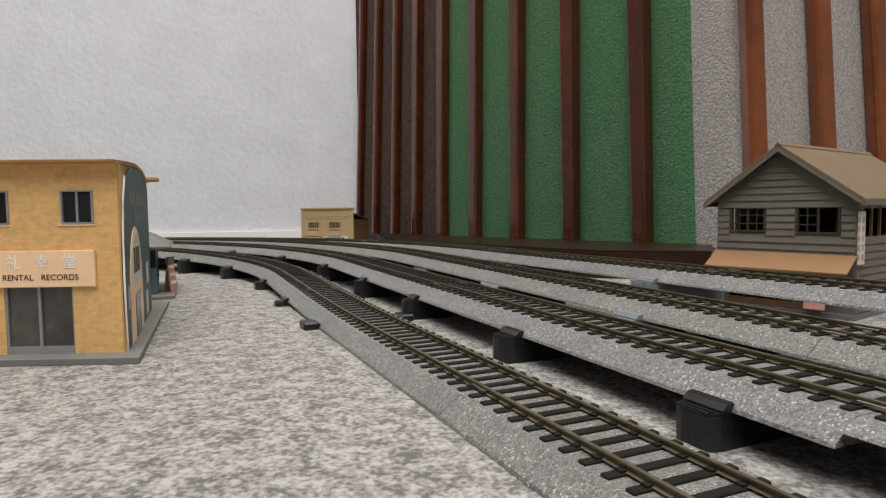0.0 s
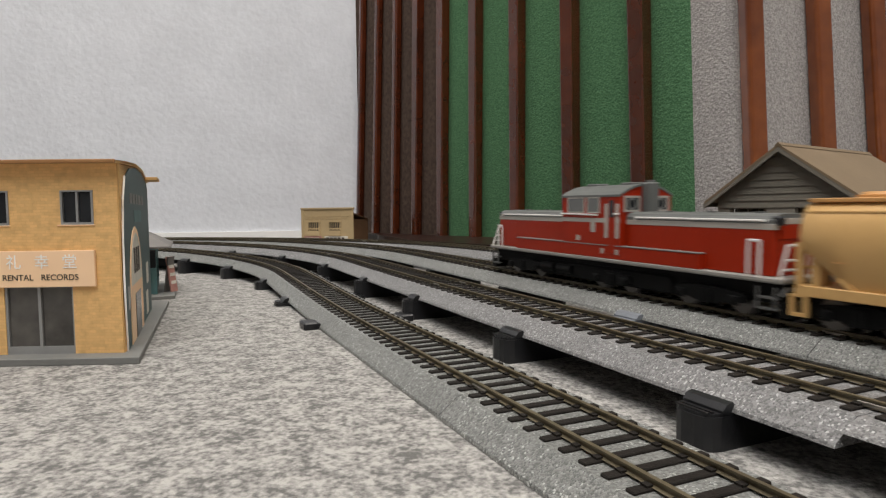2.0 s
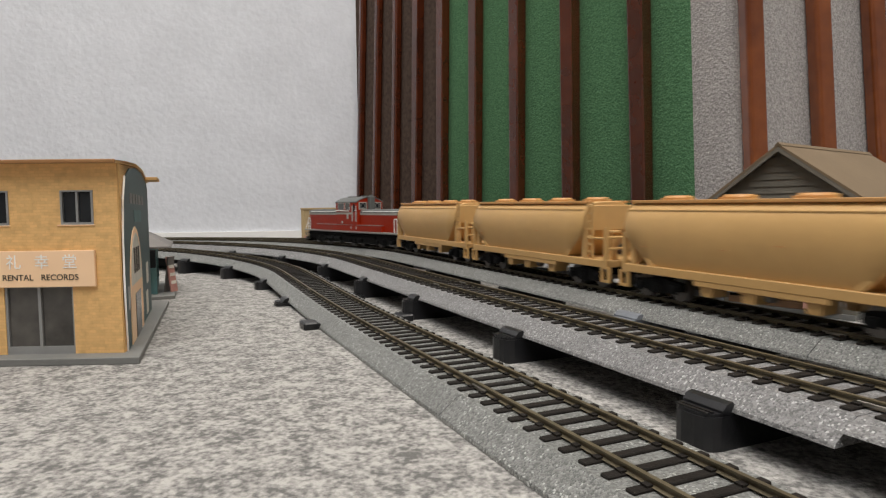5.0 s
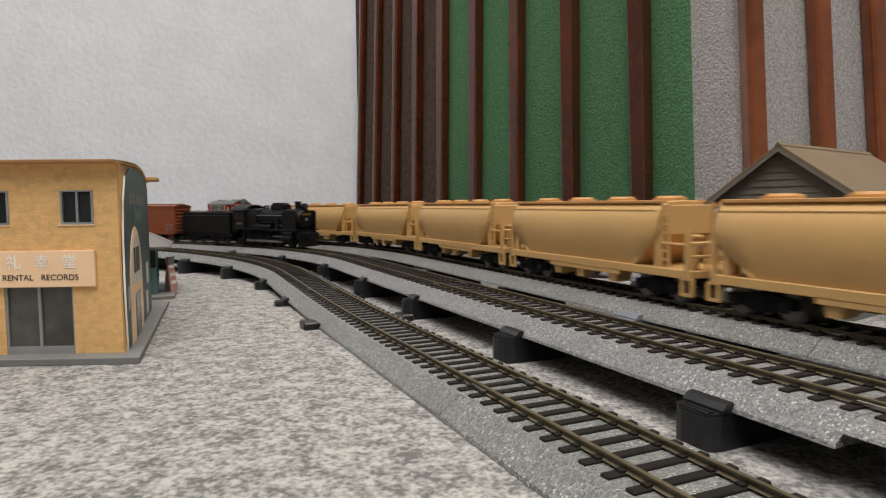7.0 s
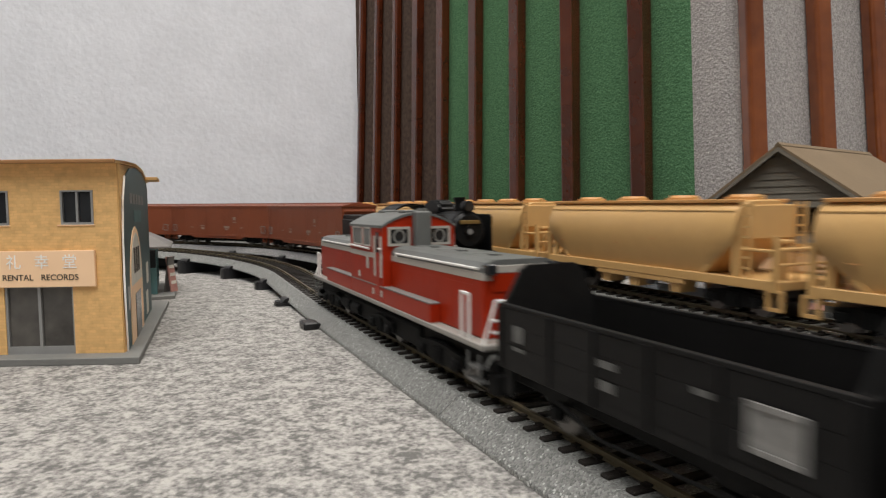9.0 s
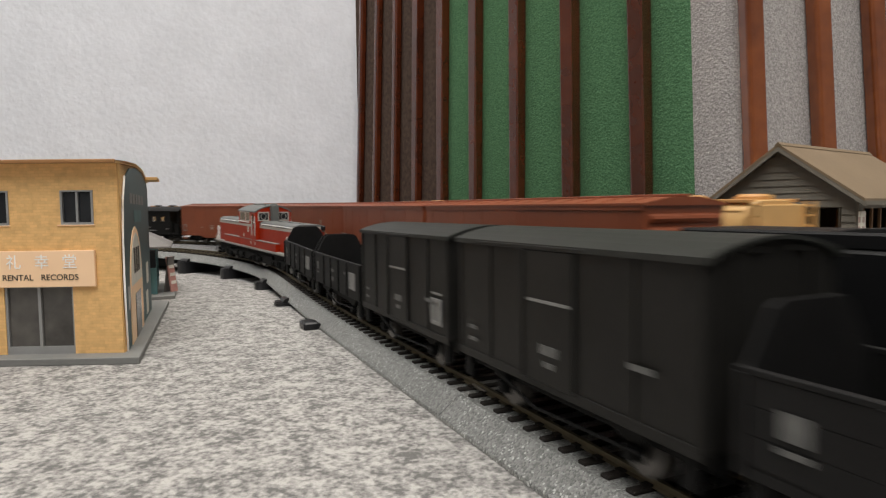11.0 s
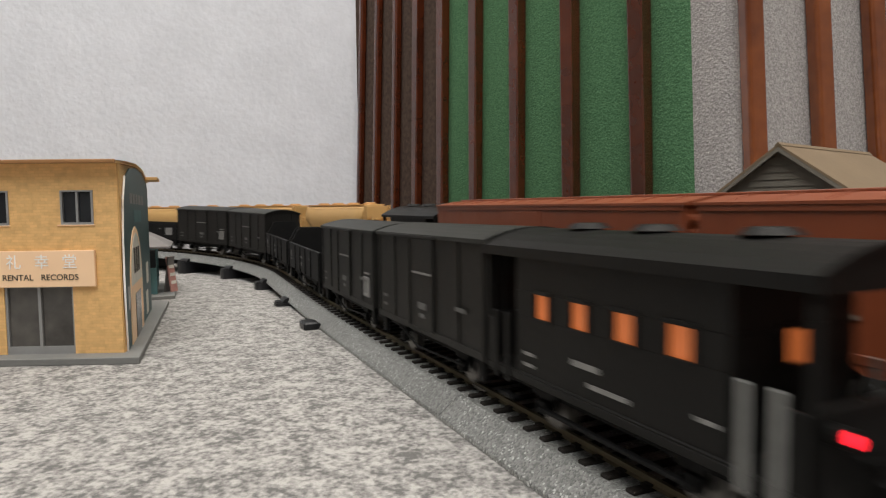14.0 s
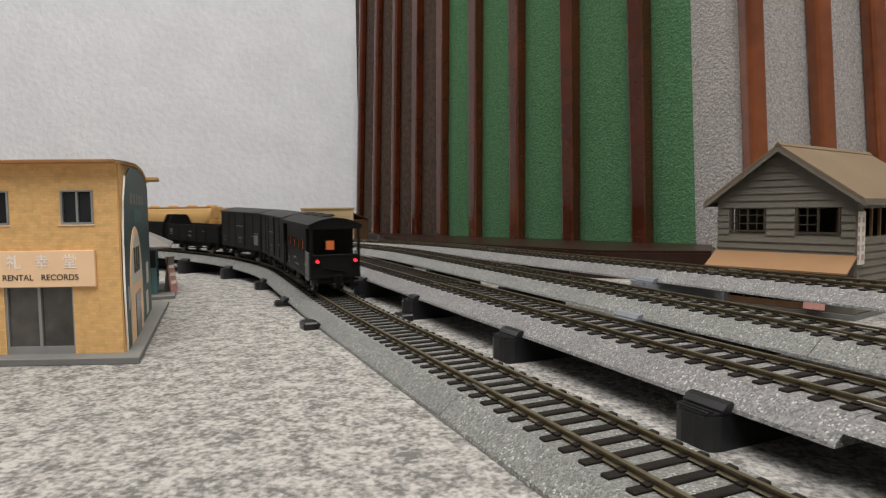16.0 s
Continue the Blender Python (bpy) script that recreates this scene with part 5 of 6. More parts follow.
def words_on(name, text, size, m, material, parent, depth=0.15, label=""):
    cu = bpy.data.curves.new(name, "FONT")
    cu.body, cu.size, cu.extrude, cu.align_x, cu.align_y = text, size * MM, depth * MM, "CENTER", "CENTER"
    cu.space_word = 1.6
    cu.materials.append(material)
    ob = new(name, cu)
    ob.parent = parent
    ob.matrix_basis = m
    if label:
        ob["label"] = label
    return ob


def shop():
    """The ochre shop. Its front face lies in its own plane y = 0, x from -140 to 0; the side wall runs back at a slant."""
    top = empty("record_shop", pose(-136 * MM, 262.5 * MM, 0, 0, 0, 2.0))
    tagged(top, "ochre brick two-storey record shop model with peach sign", "model building")
    sk = math.tan(radians(19))
    back = 120.0

    def slant(bm):
        for v in bm.verts:
            v.co.x -= max(v.co.y, 0) * sk
        return bm

    part("base_slab", slant(box(bmesh.new(), -160, -9, 0, 9.5, back + 40, 3.0, 0.3)), M_SLAB, top, "grey card base slab")
    z0 = 3.0
    # front wall with real openings: columns and bands round them
    def slabs(x0, za, x1, zb):
        part("front_wall", box(bmesh.new(), x0, 0, za, x1, 3, zb), M_BRICK, top, "ochre printed brick wall")

    zt, ws0, ws1, dz, EDGE = 84.2, 57.9, 72.3, 32.0, -0.9
    # window and door spans on the front (from the corner to the left)
    wins = [(-24.4, -10.9), (-59.7, -45.7), (-95.7, -81.7)]
    doors = [(-49.5, -21.0), (-110.0, -74.0)]
    cols, last = [], -140.0
    for a, b in sorted(wins):
        slabs(last, ws0, a, ws1)
        last = b
    slabs(last, ws0, EDGE, ws1)
    slabs(-140, ws1, EDGE, zt)
    slabs(-140, dz, EDGE, ws0)
    last = -140.0
    for a, b in sorted(doors):
        slabs(last, z0, a, dz)
        last = b
    slabs(last, z0, EDGE, dz)
    part("side_wall", slant(prism(bmesh.new(), [(3.02, z0), (3.02, 83.3), (20, 84.2), (60, 86.0), (95, 85.4), (back - 3.1, 82.2), (back - 3.1, z0)], -3, -0.2, axis="x")), M_BRICK, top)
    part("corner_strip", slant(box(bmesh.new(), -1.6, 0.25, z0, -0.25, 3.0, zt - 0.3)), M_CARD, top)
    part("back_wall", slant(box(bmesh.new(), -140, back - 3, z0, 0, back, 78)), M_CARD, top)
    part("end_wall", slant(box(bmesh.new(), -140, 3, z0, -137, back - 3, 80)), M_BRICK, top)
    part("inner_floor", slant(box(bmesh.new(), -137, 3, 33, -2, back - 3, 35)), M_INSIDE, top)
    part("inner_partition", slant(box(bmesh.new(), -137, 34, z0, -2, 36, 80)), M_INSIDE, top)
    for a, b in wins:
        fr = shell(bmesh.new(), rect(a, ws0, b, ws1), rect(a + 0.85, ws0 + 0.95, b - 0.85, ws1 - 0.6), -0.4, 1.8)
        box(fr, (a + b) / 2 - 0.45, -0.2, ws0 + 0.6, (a + b) / 2 + 0.45, 1.6, ws1 - 0.5)
        w = part("window", fr, M_ALU, top, "aluminium framed window")
        part("pane", box(bmesh.new(), a + 1, 0.8, ws0 + 1, b - 1, 1.1, ws1 - 1), M_DARKGLASS, w)
        part("sill", box(bmesh.new(), a - 1.6, -0.5, ws0 - 0.45, b + 0.4, 0.4, ws0, 0.1), M_SIGN, w)
    for a, b in doors:
        fr = shell(bmesh.new(), rect(a, z0, b, dz), rect(a + 1.0, z0 + 3.2, b - 0.7, dz - 0.6), 0.4, 2.6)
        box(fr, (a + b) / 2 - 0.6, 0.3, z0 + 1, (a + b) / 2 + 0.6, 2.2, dz - 0.4)
        d = part("shop_door", fr, M_ALU, top, "aluminium framed glass shop door")
        part("pane", box(bmesh.new(), a + 1, 1.4, z0 + 1, b - 1, 1.8, dz - 0.4), M_SHOPGLASS, d)
    # sign board
    sg = part("sign_board", box(bmesh.new(), -108, -1.6, 31.8, -10.7, -0.2, 47.1, 0.15), M_SIGN, top, "peach coloured sign board")
    words_on("sign_text", "RENTAL  RECORDS", 3.5, Matrix.Translation(Vector((-33.1, -1.72, 35.8)) * MM) @ pose(0, 0, 0, 90, 0, 0), M_INK, sg, 0.1, "dark serif style lettering")
    for xx, word in ((-43.9, "\u793c"), (-32.4, "\u5e78"), (-20.9, "\u5802")):
        words_on("sign_text", word, 6.4, Matrix.Translation(Vector((xx, -1.72, 42.0)) * MM) @ pose(0, 0, 0, 90, 0, 0), M_SIGNWHITE, sg, 0.1, "pale sign character")
    # roof
    rf = prism(bmesh.new(), [(-5, 84.5), (20, 85.8), (60, 87.8), (95, 87.2), (126, 82.5), (126, 81), (95, 85.6), (60, 86.2), (20, 84.4), (-5, 83.1)], -142, 1.2, axis="x")
    part("roof", slant(rf), M_CARD, top, "ochre curved card roof")
    part("roof_edge", slant(box(bmesh.new(), -142, -6.0, 83.2, 1.4, -4.8, 84.8, 0.3)), M_TRIMBROWN, top)
    part("back_eave", slant(box(bmesh.new(), 0, 112, 82.0, 8, 132, 84.0, 0.2)), M_CARD, top)
    # the dark side facade with its arched top
    prof = [(4, z0), (1.5, 30), (2.5, 52), (7, 68), (16, 78.5), (34, 83.6), (60, 85.6), (90, 84.8), (118, 80.5), (124, 77), (124, z0)]
    fac = part("side_facade", slant(prism(bmesh.new(), prof, 0.2, 0.9, axis="x")), M_TEAL, top, "dark teal side facade with curved edge")
    arch = [(16, z0), (16, 26)] + [(43 + 27 * math.cos(math.pi - i * math.pi / 8), 26 + 30 * math.sin(i * math.pi / 8)) for i in range(1, 8)] + [(70, 26), (70, z0)]
    ar = part("side_arch", slant(prism(bmesh.new(), arch, 0.8, 1.3, axis="x")), M_SIGN, fac, "pale arch panel round the side door")
    part("arch_top", slant(prism(bmesh.new(), [(20, 29)] + [(43 + 23 * math.cos(math.pi - i * math.pi / 8), 28 + 25 * math.sin(i * math.pi / 8)) for i in range(1, 8)] + [(66, 29)], 1.2, 1.5, axis="x")), M_POSTER, ar)
    part("side_door", slant(box(bmesh.new(), 1.2, 34, z0, 1.6, 56, 24)), M_DARKGLASS, ar)
    part("facade_edge", slant(prism(bmesh.new(), [(3.0, z0), (0.6, 30), (1.6, 52), (6.2, 68.6), (15.4, 79.2), (16.3, 78.2), (7.2, 67.8), (2.4, 52), (1.4, 30), (3.8, z0)], 0.15, 0.95, axis="x")), M_SIGNWHITE, fac, "pale edge strip")
    for y0, y1, za, zb, m in ((28, 38, 67, 72, M_MARK), (41, 50, 67, 72, M_MARK), (54, 62, 67, 72, M_MARK), (66, 78, 67, 72, M_MARK), (82, 92, 67, 72, M_MARK), (44, 78, 58, 64, M_TEALBLUE), (8, 22, 20, 30, M_ALU), (96, 108, 22, 34, M_POSTER), (90, 102, 5, 18, M_POSTER)):
        part("facade_panel", slant(box(bmesh.new(), 0.85, y0, za, 1.1, y1, zb)), m, fac)
    for k in range(3):
        part("arch_bar", slant(box(bmesh.new(), 1.45, 31 + k * 9, 34, 1.7, 37 + k * 9, 46)), M_INK, ar)
    return top


def kiosk():
    """A small teal shop with a grey roof behind the ochre one."""
    top = empty("small_teal_shop", pose(-206 * MM, 454 * MM, 0, 0, 0, 22))
    tagged(top, "small teal blue shop model with grey hipped roof", "model building")
    part("base_slab", box(bmesh.new(), -110, -8, 0, 8, 92, 2.6, 0.3), M_SLAB, top)
    part("wall", box(bmesh.new(), -100, 6, 2.6, -6, 80, 37, 0.3), M_TEALBLUE, top)
    part("corner_post", box(bmesh.new(), -7, 4, 2.6, -4, 8, 37, 0.2), M_TEALBLUE, top)
    for y0, y1 in ((14, 32), (40, 58)):
        w = part("window_frame", shell(bmesh.new(), rect(y0, 10, y1, 28), rect(y0 + 1.2, 11.2, y1 - 1.2, 26.8), -6.2, -5.0, axis="x"), M_TEALBLUE, top)
        part("pane", box(bmesh.new(), -6.1, y0 + 1, 11, -5.7, y1 - 1, 27), M_DARKGLASS, w)
    bm = bmesh.new()
    lo = [(-104, 0), (6, 0), (6, 86), (-104, 86)]
    vs = [bm.verts.new(Vector((x, y, 36.8)) * MM) for x, y in lo] + [bm.verts.new(Vector((x, y, 38)) * MM) for x, y in lo] + [bm.verts.new(Vector(p) * MM) for p in ((-76, 43, 53), (-20, 43, 53))]
    for f in ((0, 1, 5, 4), (1, 2, 6, 5), (2, 3, 7, 6), (3, 0, 4, 7), (4, 5, 9, 8), (5, 6, 9), (6, 7, 8, 9), (7, 4, 8), (3, 2, 1, 0)):
        bm.faces.new([vs[i] for i in f])
    part("roof", bm, M_GREYROOF, top, "grey hipped roof")
    part("hanging_sign", box(bmesh.new(), -12.0, -4, 23, -4.0, -1.8, 36, 0.3), M_STEAM, top, "black hanging sign")
    return top


def easel_sign():
    top = empty("easel_sign", pose(-209 * MM, 474 * MM, 2.6 * MM, 0, 0, -10))
    tagged(top, "pink folding easel sign standing beside the teal shop", "model sign")
    for s in (-1, 1):
        m = Matrix.Translation(Vector((s * 2.8, 0, 0)) * MM) @ pose(0, 0, 0, 0, -s * 8, 0)
        part("board", box(bmesh.new(), -0.6, -4, 0, 0.6, 4, 27, 0.15, m), M_PINK if s > 0 else M_GREYROOF, top)
    for k in range(3):
        m = Matrix.Translation(Vector((3.5, 0, 0)) * MM) @ pose(0, 0, 0, 0, -8, 0)
        part("poster_bar", box(bmesh.new(), 0, -3.0, 6 + k * 6, 0.25, 3.0, 8.5 + k * 6, 0, m), M_POSTER, top)
    return top


def house():
    """The grey-brown house: its gable wall in its own plane y = 0, x from -78 (far) to 0 (near corner); it runs back along +y."""
    ang = math.degrees(math.atan2(-0.807, 0.59))
    top = empty("wooden_house", pose(221 * MM, 332 * MM, 0, 0, 0, ang))
    tagged(top, "weathered grey-brown clapboard house model with tan roof", "model house")
    W, D, E, R = 78.0, 118.0, 68.5, 96.5
    part("foundation", box(bmesh.new(), -W - 1, -1, 0, 1, D + 1, 3.0, 0.2), M_SLAB, top)
    wins = [(-69.5, -48.0, 47.0, 62.0), (-30.5, -7.5, 46.5, 62.0)]
    shop_open = (-70.0, -24.0, 5.0, 20.0)
    wall = bmesh.new()
    # solid bands and piers round the openings
    box(wall, -W, 0, 3, shop_open[0], 2, 20), box(wall, shop_open[1], 0, 3, 0, 2, 20)
    box(wall, -W, 0, 20, 0, 2, 46.5)
    box(wall, -W, 0, 46.5, -69.5, 2, E - 1), box(wall, -48, 0, 46.5, -30.5, 2, E - 1), box(wall, -7.5, 0, 46.5, 0, 2, E - 1)
    prism(wall, [(-W, E - 1), (0, E - 1), (0, E), (-W / 2, R - 2), (-W, E)], 0, 2)
    gw = part("gable_wall", wall, M_TAUPE, top, "grey-brown clapboard gable wall")
    # clapboards: wedges that lap over one another
    def clap(x0, x1, z, h=4.1):
        return prism(bmesh.new(), [(0.0, z), (-0.95, z), (-0.25, z + h), (0.0, z + h)], x0, x1, axis="x")
    z = 20.5
    while z < R - 6:
        if z < E - 3:
            spans = [(-W, 0)]
            if z > 43.5:
                spans = [(-W, -70.3), (-47.4, -31.2), (-6.9, 0)] if z < 61.5 else spans
        else:
            f = (z + 4 - E) / (R - E)
            spans = [(-W + W / 2 * f, -W / 2 * f)]
        for a, b in spans:
            if b - a > 3:
                part("clapboard", clap(a, b, z), M_TAUPE, gw)
        z += 4.1
    for a, b, c, d in wins:
        fr = shell(bmesh.new(), rect(a, c, b, d), rect(a + 1, c + 1, b - 1, d - 1), -0.8, 1.6)
        w = part("window_frame", fr, M_FRAME, top, "dark window frame")
        part("mullion", box(bmesh.new(), (a + b) / 2 - 0.5, -0.4, c, (a + b) / 2 + 0.5, 1.2, d), M_FRAME, w)
        for k in (1, 2):
            zz = c + (d - c) * k / 3
            part("glazing_bar", box(bmesh.new(), a, 0.0, zz - 0.25, (a + b) / 2 if b > -20 else b, 0.6, zz + 0.25), M_FRAME, w)
        for k in (1, 3):
            xx = a + (b - a) * k / 4
            if not (b > -20 and k == 3):
                part("glazing_bar", box(bmesh.new(), xx - 0.25, 0.0, c, xx + 0.25, 0.6, d), M_FRAME, w)
    for k in range(6):
        xx = -70 + k * 46 / 5
        part("shop_mullion", box(bmesh.new(), xx - 0.7, 0, 5, xx + 0.7, 1.6, 20), M_FRAME, top)
    part("shop_sill", box(bmesh.new(), -70, -0.6, 3, -24, 2, 7, 0.2), M_BROWNWALL, top)
    # the inside: pale far wall, ochre card block
    part("upper_floor", box(bmesh.new(), -W + 2, 2, 42, -2, D - 2, 44), M_BROWNWALL, top)
    part("inner_panel", box(bmesh.new(), -22, 30, 44, -12, 32, 60), M_AWNING, top)
    part("back_wall", box(bmesh.new(), -W, D - 2, 3, 0, D, E), M_TAUPE, top)
    part("far_side_wall", box(bmesh.new(), -W, 2, 3, -W + 2, D - 2, 44), M_TAUPE, top)
    part("far_side_wall", box(bmesh.new(), -W, 20, 44, -W + 2, D - 2, E), M_TAUPE, top)
    # near side wall with its window row
    sw = bmesh.new()
    box(sw, -2, 2, 3, 0, D - 2, 44), box(sw, -2, 2, 44, 0, 8, E), box(sw, -2, 46, 44, 0, D - 2, E)
    box(sw, -2, 8, 60.5, 0, 46, E)
    sd = part("side_wall", sw, M_TAUPE, top)
    z = 4.0
    while z < 43:
        part("clapboard", prism(bmesh.new(), [(0.0, z), (0.95, z), (0.25, z + 4.1), (0.0, z + 4.1)], 0, D, axis="y"), M_TAUPE, sd)
        z += 4.1
    for k in range(4):
        part("side_mullion", box(bmesh.new(), -1.4, 9 + k * 12, 44, -0.2, 10.4 + k * 12, 60.5), M_BROWNWALL, sd)
    for y in (2, D):
        part("corner_board", box(bmesh.new(), -0.4, y - 2.6, 3, 1.2, y, E, 0.15), M_TAUPE, sd)
    # roof
    t = 1.6
    for s in (-1, 1):
        cx = -W / 2
        ex = cx + s * (W / 2 + 6)
        ez = E - 6 * (R - E) / (W / 2)
        pts = [(cx, R + t), (ex, ez + t), (ex, ez), (cx, R)]
        rf = part("roof_slope", prism(bmesh.new(), pts, -6, D + 6), M_ROOFTAN, top, "plain tan brown roof slope")
        part("barge_board", prism(bmesh.new(), [(cx, R - 0.2), (ex, ez - 0.2), (ex, ez - 2.6), (cx, R - 2.8)], -6, -4.6), M_TAUPE, rf)
        part("fascia", box(bmesh.new(), ex - 0.7, -6, ez - 2.0, ex + 0.7, D + 6, ez + 0.4, 0.1), M_TAUPE, rf)
    part("ridge_cap", prism(bmesh.new(), [(-W / 2 - 2, R + 0.6), (-W / 2, R + 2.6), (-W / 2 + 2, R + 0.6)], -6.4, D + 6.4), M_ROOFTAN, top)
    part("awning", prism(bmesh.new(), [(0, 35.5), (-13, 26.4), (-13, 25.4), (0, 34.0)], -W - 1, 1, axis="x"), M_AWNING, top, "sloping orange-tan awning")
    sg = part("upright_sign", box(bmesh.new(), 1.2, -1.4, 30.5, 2.6, 5.0, 59, 0.2), M_POSTER, top, "narrow upright pale sign")
    for k in range(5):
        part("sign_bar", box(bmesh.new(), 0.9 + 1.7, 0.6, 33 + k * 5.0, 2.75, 3.2, 36 + k * 5.0), M_FADEDPINK, sg)
        part("sign_bar", box(bmesh.new(), 1.4, -1.55, 33 + k * 5.0, 2.4, -1.4, 36 + k * 5.0), M_FADEDPINK, sg)
    part("banner", prism(bmesh.new(), [(-4, 20), (-9, 5), (-9.6, 5.4), (-4.6, 20.4)], -22, -11, axis="x"), M_PINK, top, "pink shop banner")
    return top


def far_shop():
    top = empty("small_beige_shop", pose(-220 * MM, 972 * MM, 0, 0, 0, -13))
    tagged(top, "small beige flat-roofed shop model with barred windows", "model building")
    W, D, H = 85.0, 66.0, 66.0
    wall = bmesh.new()
    wins = [(10.5, 29.5), (45.5, 64.5)]
    last = 0
    for a, b in wins:
        box(wall, last, 0, 26, a, 2, 46)
        last = b
    box(wall, last, 0, 26, W, 2, 46)
    box(wall, 0, 0, 0, W, 2, 26), box(wall, 0, 0, 46, W, 2, H)
    part("front_wall", wall, M_BEIGE, top)
    part("side_wall", box(bmesh.new(), W - 2, 2, 0, W, D, 50), M_BROWNWALL, top, "dark brown side wall")
    part("side_wall", box(bmesh.new(), 0, 2, 0, 2, D, 50), M_BROWNWALL, top)
    part("back_wall", box(bmesh.new(), 2, D - 2, 0, W - 2, D, 50), M_BROWNWALL, top)
    part("roof", prism(bmesh.new(), [(2, 58), (D, 49), (D + 2, 49.5), (2, 60)], 0, W + 1, axis="x"), M_BROWNWALL, top)
    part("cornice", box(bmesh.new(), -1.2, -2, H, W + 1.2, 4, H + 2.6, 0.4), M_BEIGE, top)
    for s in (0, W):
        part("pilaster", box(bmesh.new(), s - 3 if s else -0.6, -1.4, 0, s + 0.6 if s else 3, 2, H, 0.3), M_BEIGE, top)
    for r in range(2):
        for k in range(9):
            part("frieze_block", box(bmesh.new(), 6 + k * 8 + r * 3.5, -0.9, 51 + r * 3.6, 11 + k * 8 + r * 3.5, 0, 53.4 + r * 3.6, 0.2), M_BEIGE, top)
    for a, b in wins:
        w = part("window_frame", shell(bmesh.new(), rect(a - 2, 25, b + 2, 47.5), rect(a, 26, b, 46), -1.2, 0.6), M_BEIGE, top)
        part("pane", box(bmesh.new(), a, 1.0, 26, b, 1.6, 46), M_INSIDE, w)
        for k in range(6):
            xx = a + 1.5 + k * (b - a - 3) / 5
            part("window_bar", box(bmesh.new(), xx - 0.4, -0.6, 26, xx + 0.4, 0.4, 46), M_BEIGE, w)
        part("window_bar", box(bmesh.new(), a, -0.8, 35, b, 0.2, 37, 0.1), M_BEIGE, w)
        part("flower_box", box(bmesh.new(), a - 1, -3, 25, b + 1, 0, 33, 0.4), M_BEIGE, w)
    for a, b, m in ((4, 33, M_PINK), (38, 76, M_POSTER)):
        s = part("sign", box(bmesh.new(), a, -1.6, 16.5, b, 0, 24.5, 0.2), m, top)
        for k in range(5):
            part("sign_bar", box(bmesh.new(), a + 3 + k * (b - a - 6) / 5, -1.9, 18.5, a + 3 + k * (b - a - 6) / 5 + (b - a) / 9, -1.5, 22.5), M_INK if m is M_POSTER else M_POSTER, s)
    return top


# ---- build ----
room()
panelled_wall()
papered_wall()
piers()
shop()
kiosk()
easel_sign()
house()
far_shop()

# ---- trains: front offsets along each train, and where its front stands along the track at each time ----
MOVING = []


def join_train(number, forward, things):
    for ob, front, length, base in things:
        MOVING.append((ob, number, forward, front + length / 2, base))


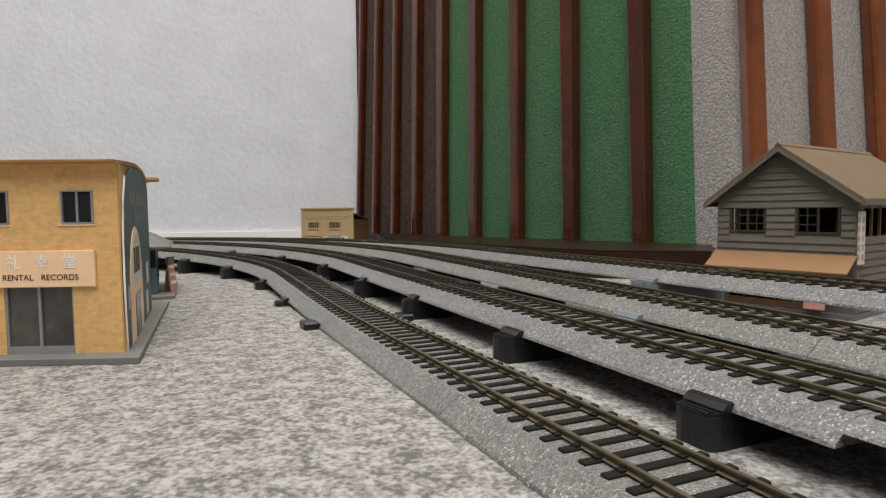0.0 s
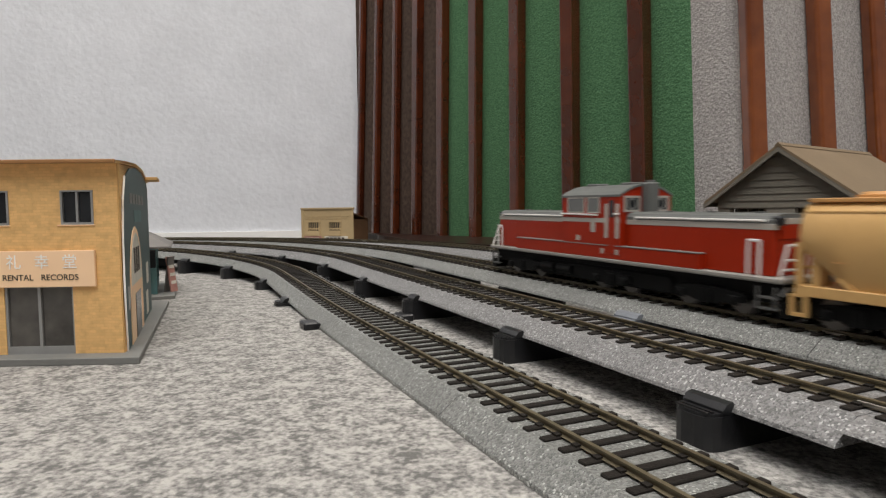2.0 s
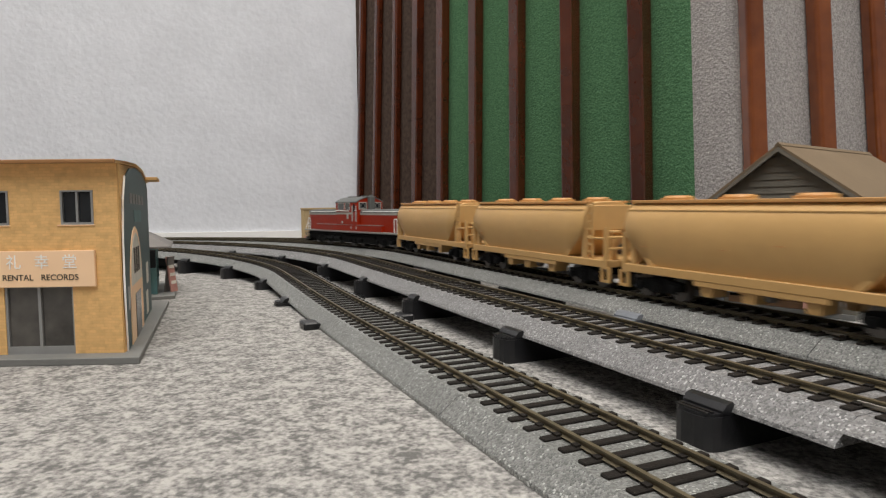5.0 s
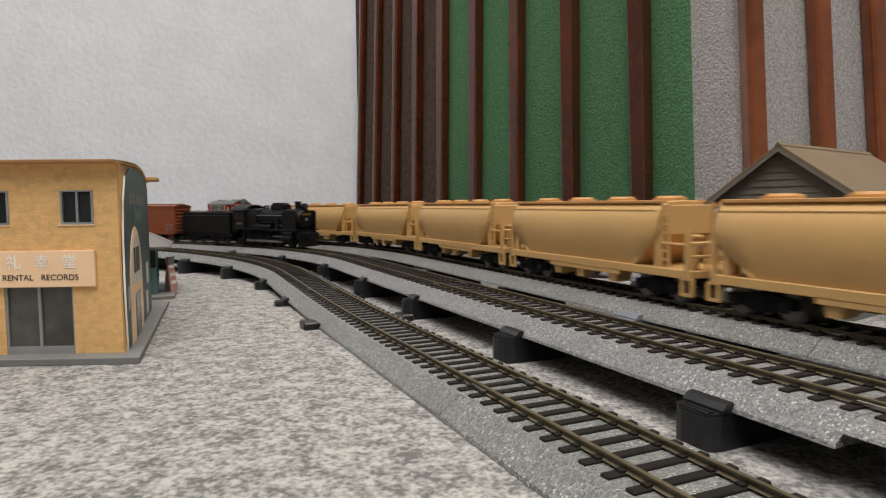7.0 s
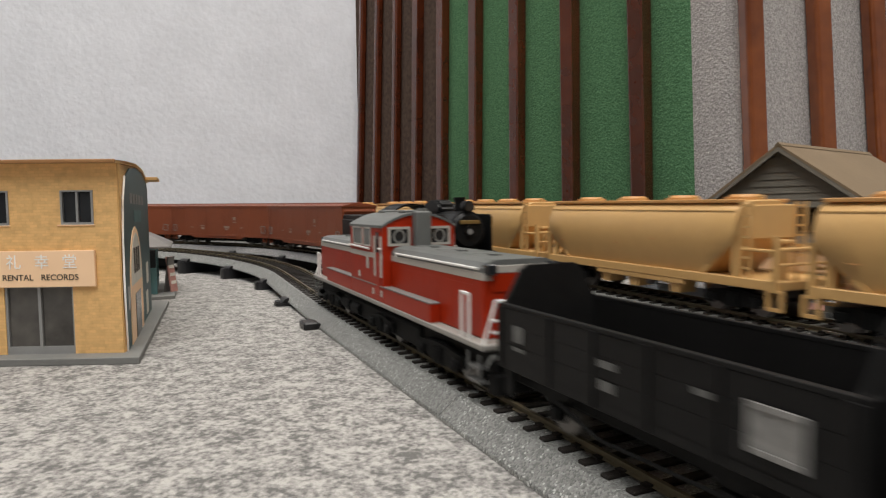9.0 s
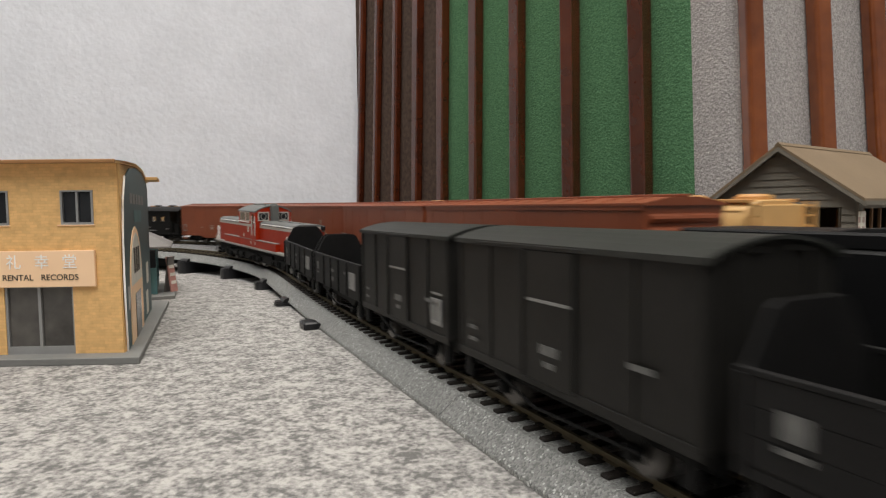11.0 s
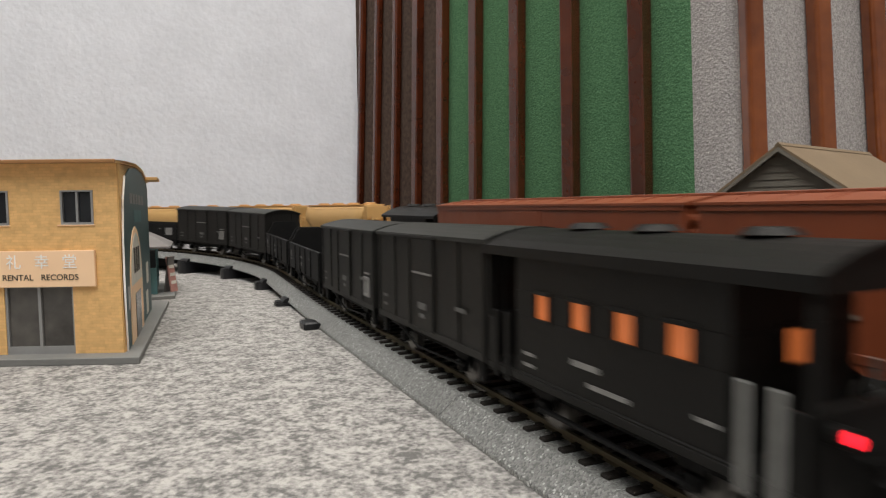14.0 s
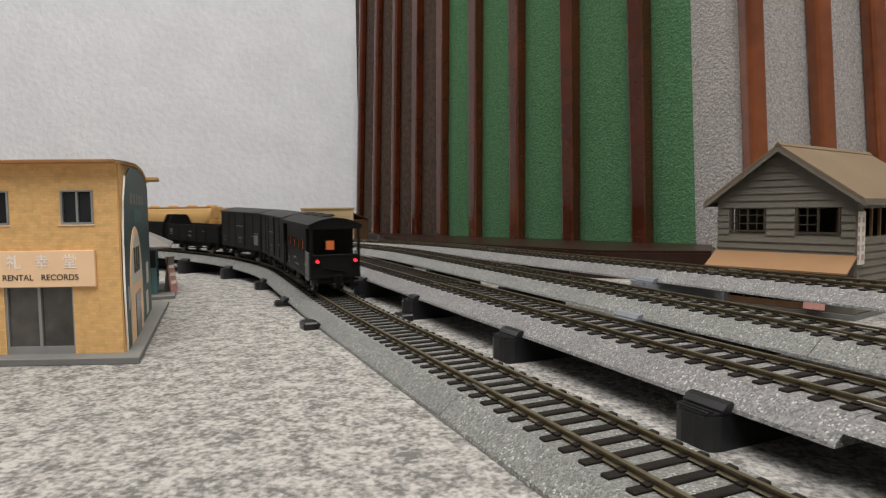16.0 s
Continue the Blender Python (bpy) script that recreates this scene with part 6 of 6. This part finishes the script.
def trains():
    away = Matrix.Translation((0, 0, 0))
    d1 = diesel()
    d2 = copy_thing(d1, away)
    d2["label"] = "red diesel locomotive model with white handrails pulling black wagons"
    hops = [hopper()]
    hops += [copy_thing(hops[0], away) for _ in range(7)]
    cars = [boxcar()]
    cars += [copy_thing(cars[0], away) for _ in range(3)]
    gons = [gondola(True)]
    gons += [copy_thing(gons[0], away), gondola(False)]
    gons.append(copy_thing(gons[2], away))
    va, vb = covered_wagon(True), covered_wagon(False)
    vans = [va, vb, copy_thing(va, away), copy_thing(vb, away)]
    for w in (gons[0], gons[1], va, vans[2]):
        w["label"] = "black open goods wagon model with pale card on its side" if "open" in w["label"] else "black covered goods wagon model with pale card on its side"
    b1 = brake_van(M_LAMPWIN, True, "black brake van model with orange lit windows and red tail lamps")
    b2 = brake_van(M_PALEWIN, False, "black brake van model with clear see-through windows")
    st = steam()
    join_train(3, 1, [(d1, 0, 218, 140)] + [(h, 218 + 157 * i, 151, 104) for i, h in enumerate(hops)])
    join_train(2, -1, [(st, 0, 226, 120)] + [(c, 234 + 182 * i, 177, 124) for i, c in enumerate(cars)] + [(b2, 963, 93, 44)])
    order = [gons[0], gons[1], vans[0], vans[1], gons[2], gons[3], vans[2], vans[3]]
    fronts = [217, 317, 415, 515, 614, 718, 822, 922]
    join_train(1, 1, [(d2, -6.5, 216, 140)] + [(o, f, 96, 50) for o, f in zip(order, fronts)] + [(b1, 1018, 92, 44)])


TIMING = {
    3: [(0, 97), (0.5, 164), (1, 230), (1.5, 298), (2, 368), (2.5, 436), (3.5, 572), (4, 640), (6.5, 968), (7, 1032), (8.5, 1233), (9.2, 1334), (13, 1928), (14.5, 2163), (15.2, 2272), (16, 2400)],
    2: [(0, 1950), (6.5, 750), (7, 658), (8, 475), (9.2, 264), (11.3, -140), (12, -272), (12.5, -367), (13, -462), (13.5, -554), (14, -645), (14.5, -733), (15.2, -855), (15.5, -906), (16, -990)],
    1: [(0, -1088), (7.2, 61), (7.5, 111.5), (8, 196), (8.5, 278.5), (9.2, 393), (11.3, 731), (12, 844), (13, 1005), (14, 1166), (14.5, 1246), (16, 1488)],
}


def front_at(number, t):
    ts, ss = zip(*TIMING[number])
    w = [float(np.interp(t + d, ts, ss)) if 0 <= t + d <= 16 else None for d in (-0.2, -0.1, 0, 0.1, 0.2)]
    if None in w:
        return float(np.interp(t, ts, ss))
    return sum(w) / 5


def motions():
    for ob, number, forward, back, base in MOVING:
        rows = []
        for i in range(65):
            t = i * 0.25
            s = front_at(number, t) - forward * back
            rows.append((t, on_track(number, s, base, forward)))
        walk(ob, rows)
    for wheel, x, phase in WHEELS:
        rows = []
        for i in range(481):
            t = i / 30
            a = phase + (TIMING[2][0][1] - front_at(2, t)) / 8.7
            rows.append((t, Matrix.Translation(Vector((x, 0, 8.7)) * MM) @ Matrix.Rotation(a, 4, "Y")))
        walk(wheel, rows)
    # the steam engine's rods circle with the wheels
    for rod, phase in RODS:
        rows = []
        for i in range(481):
            t = i / 30
            a = phase - (TIMING[2][0][1] - front_at(2, t)) / 8.7
            rows.append((t, Matrix.Translation(Vector((4.0 * math.cos(a), 0, 4.0 * math.sin(a))) * MM)))
        walk(rod, rows)


trains()
all_tracks()
motions()
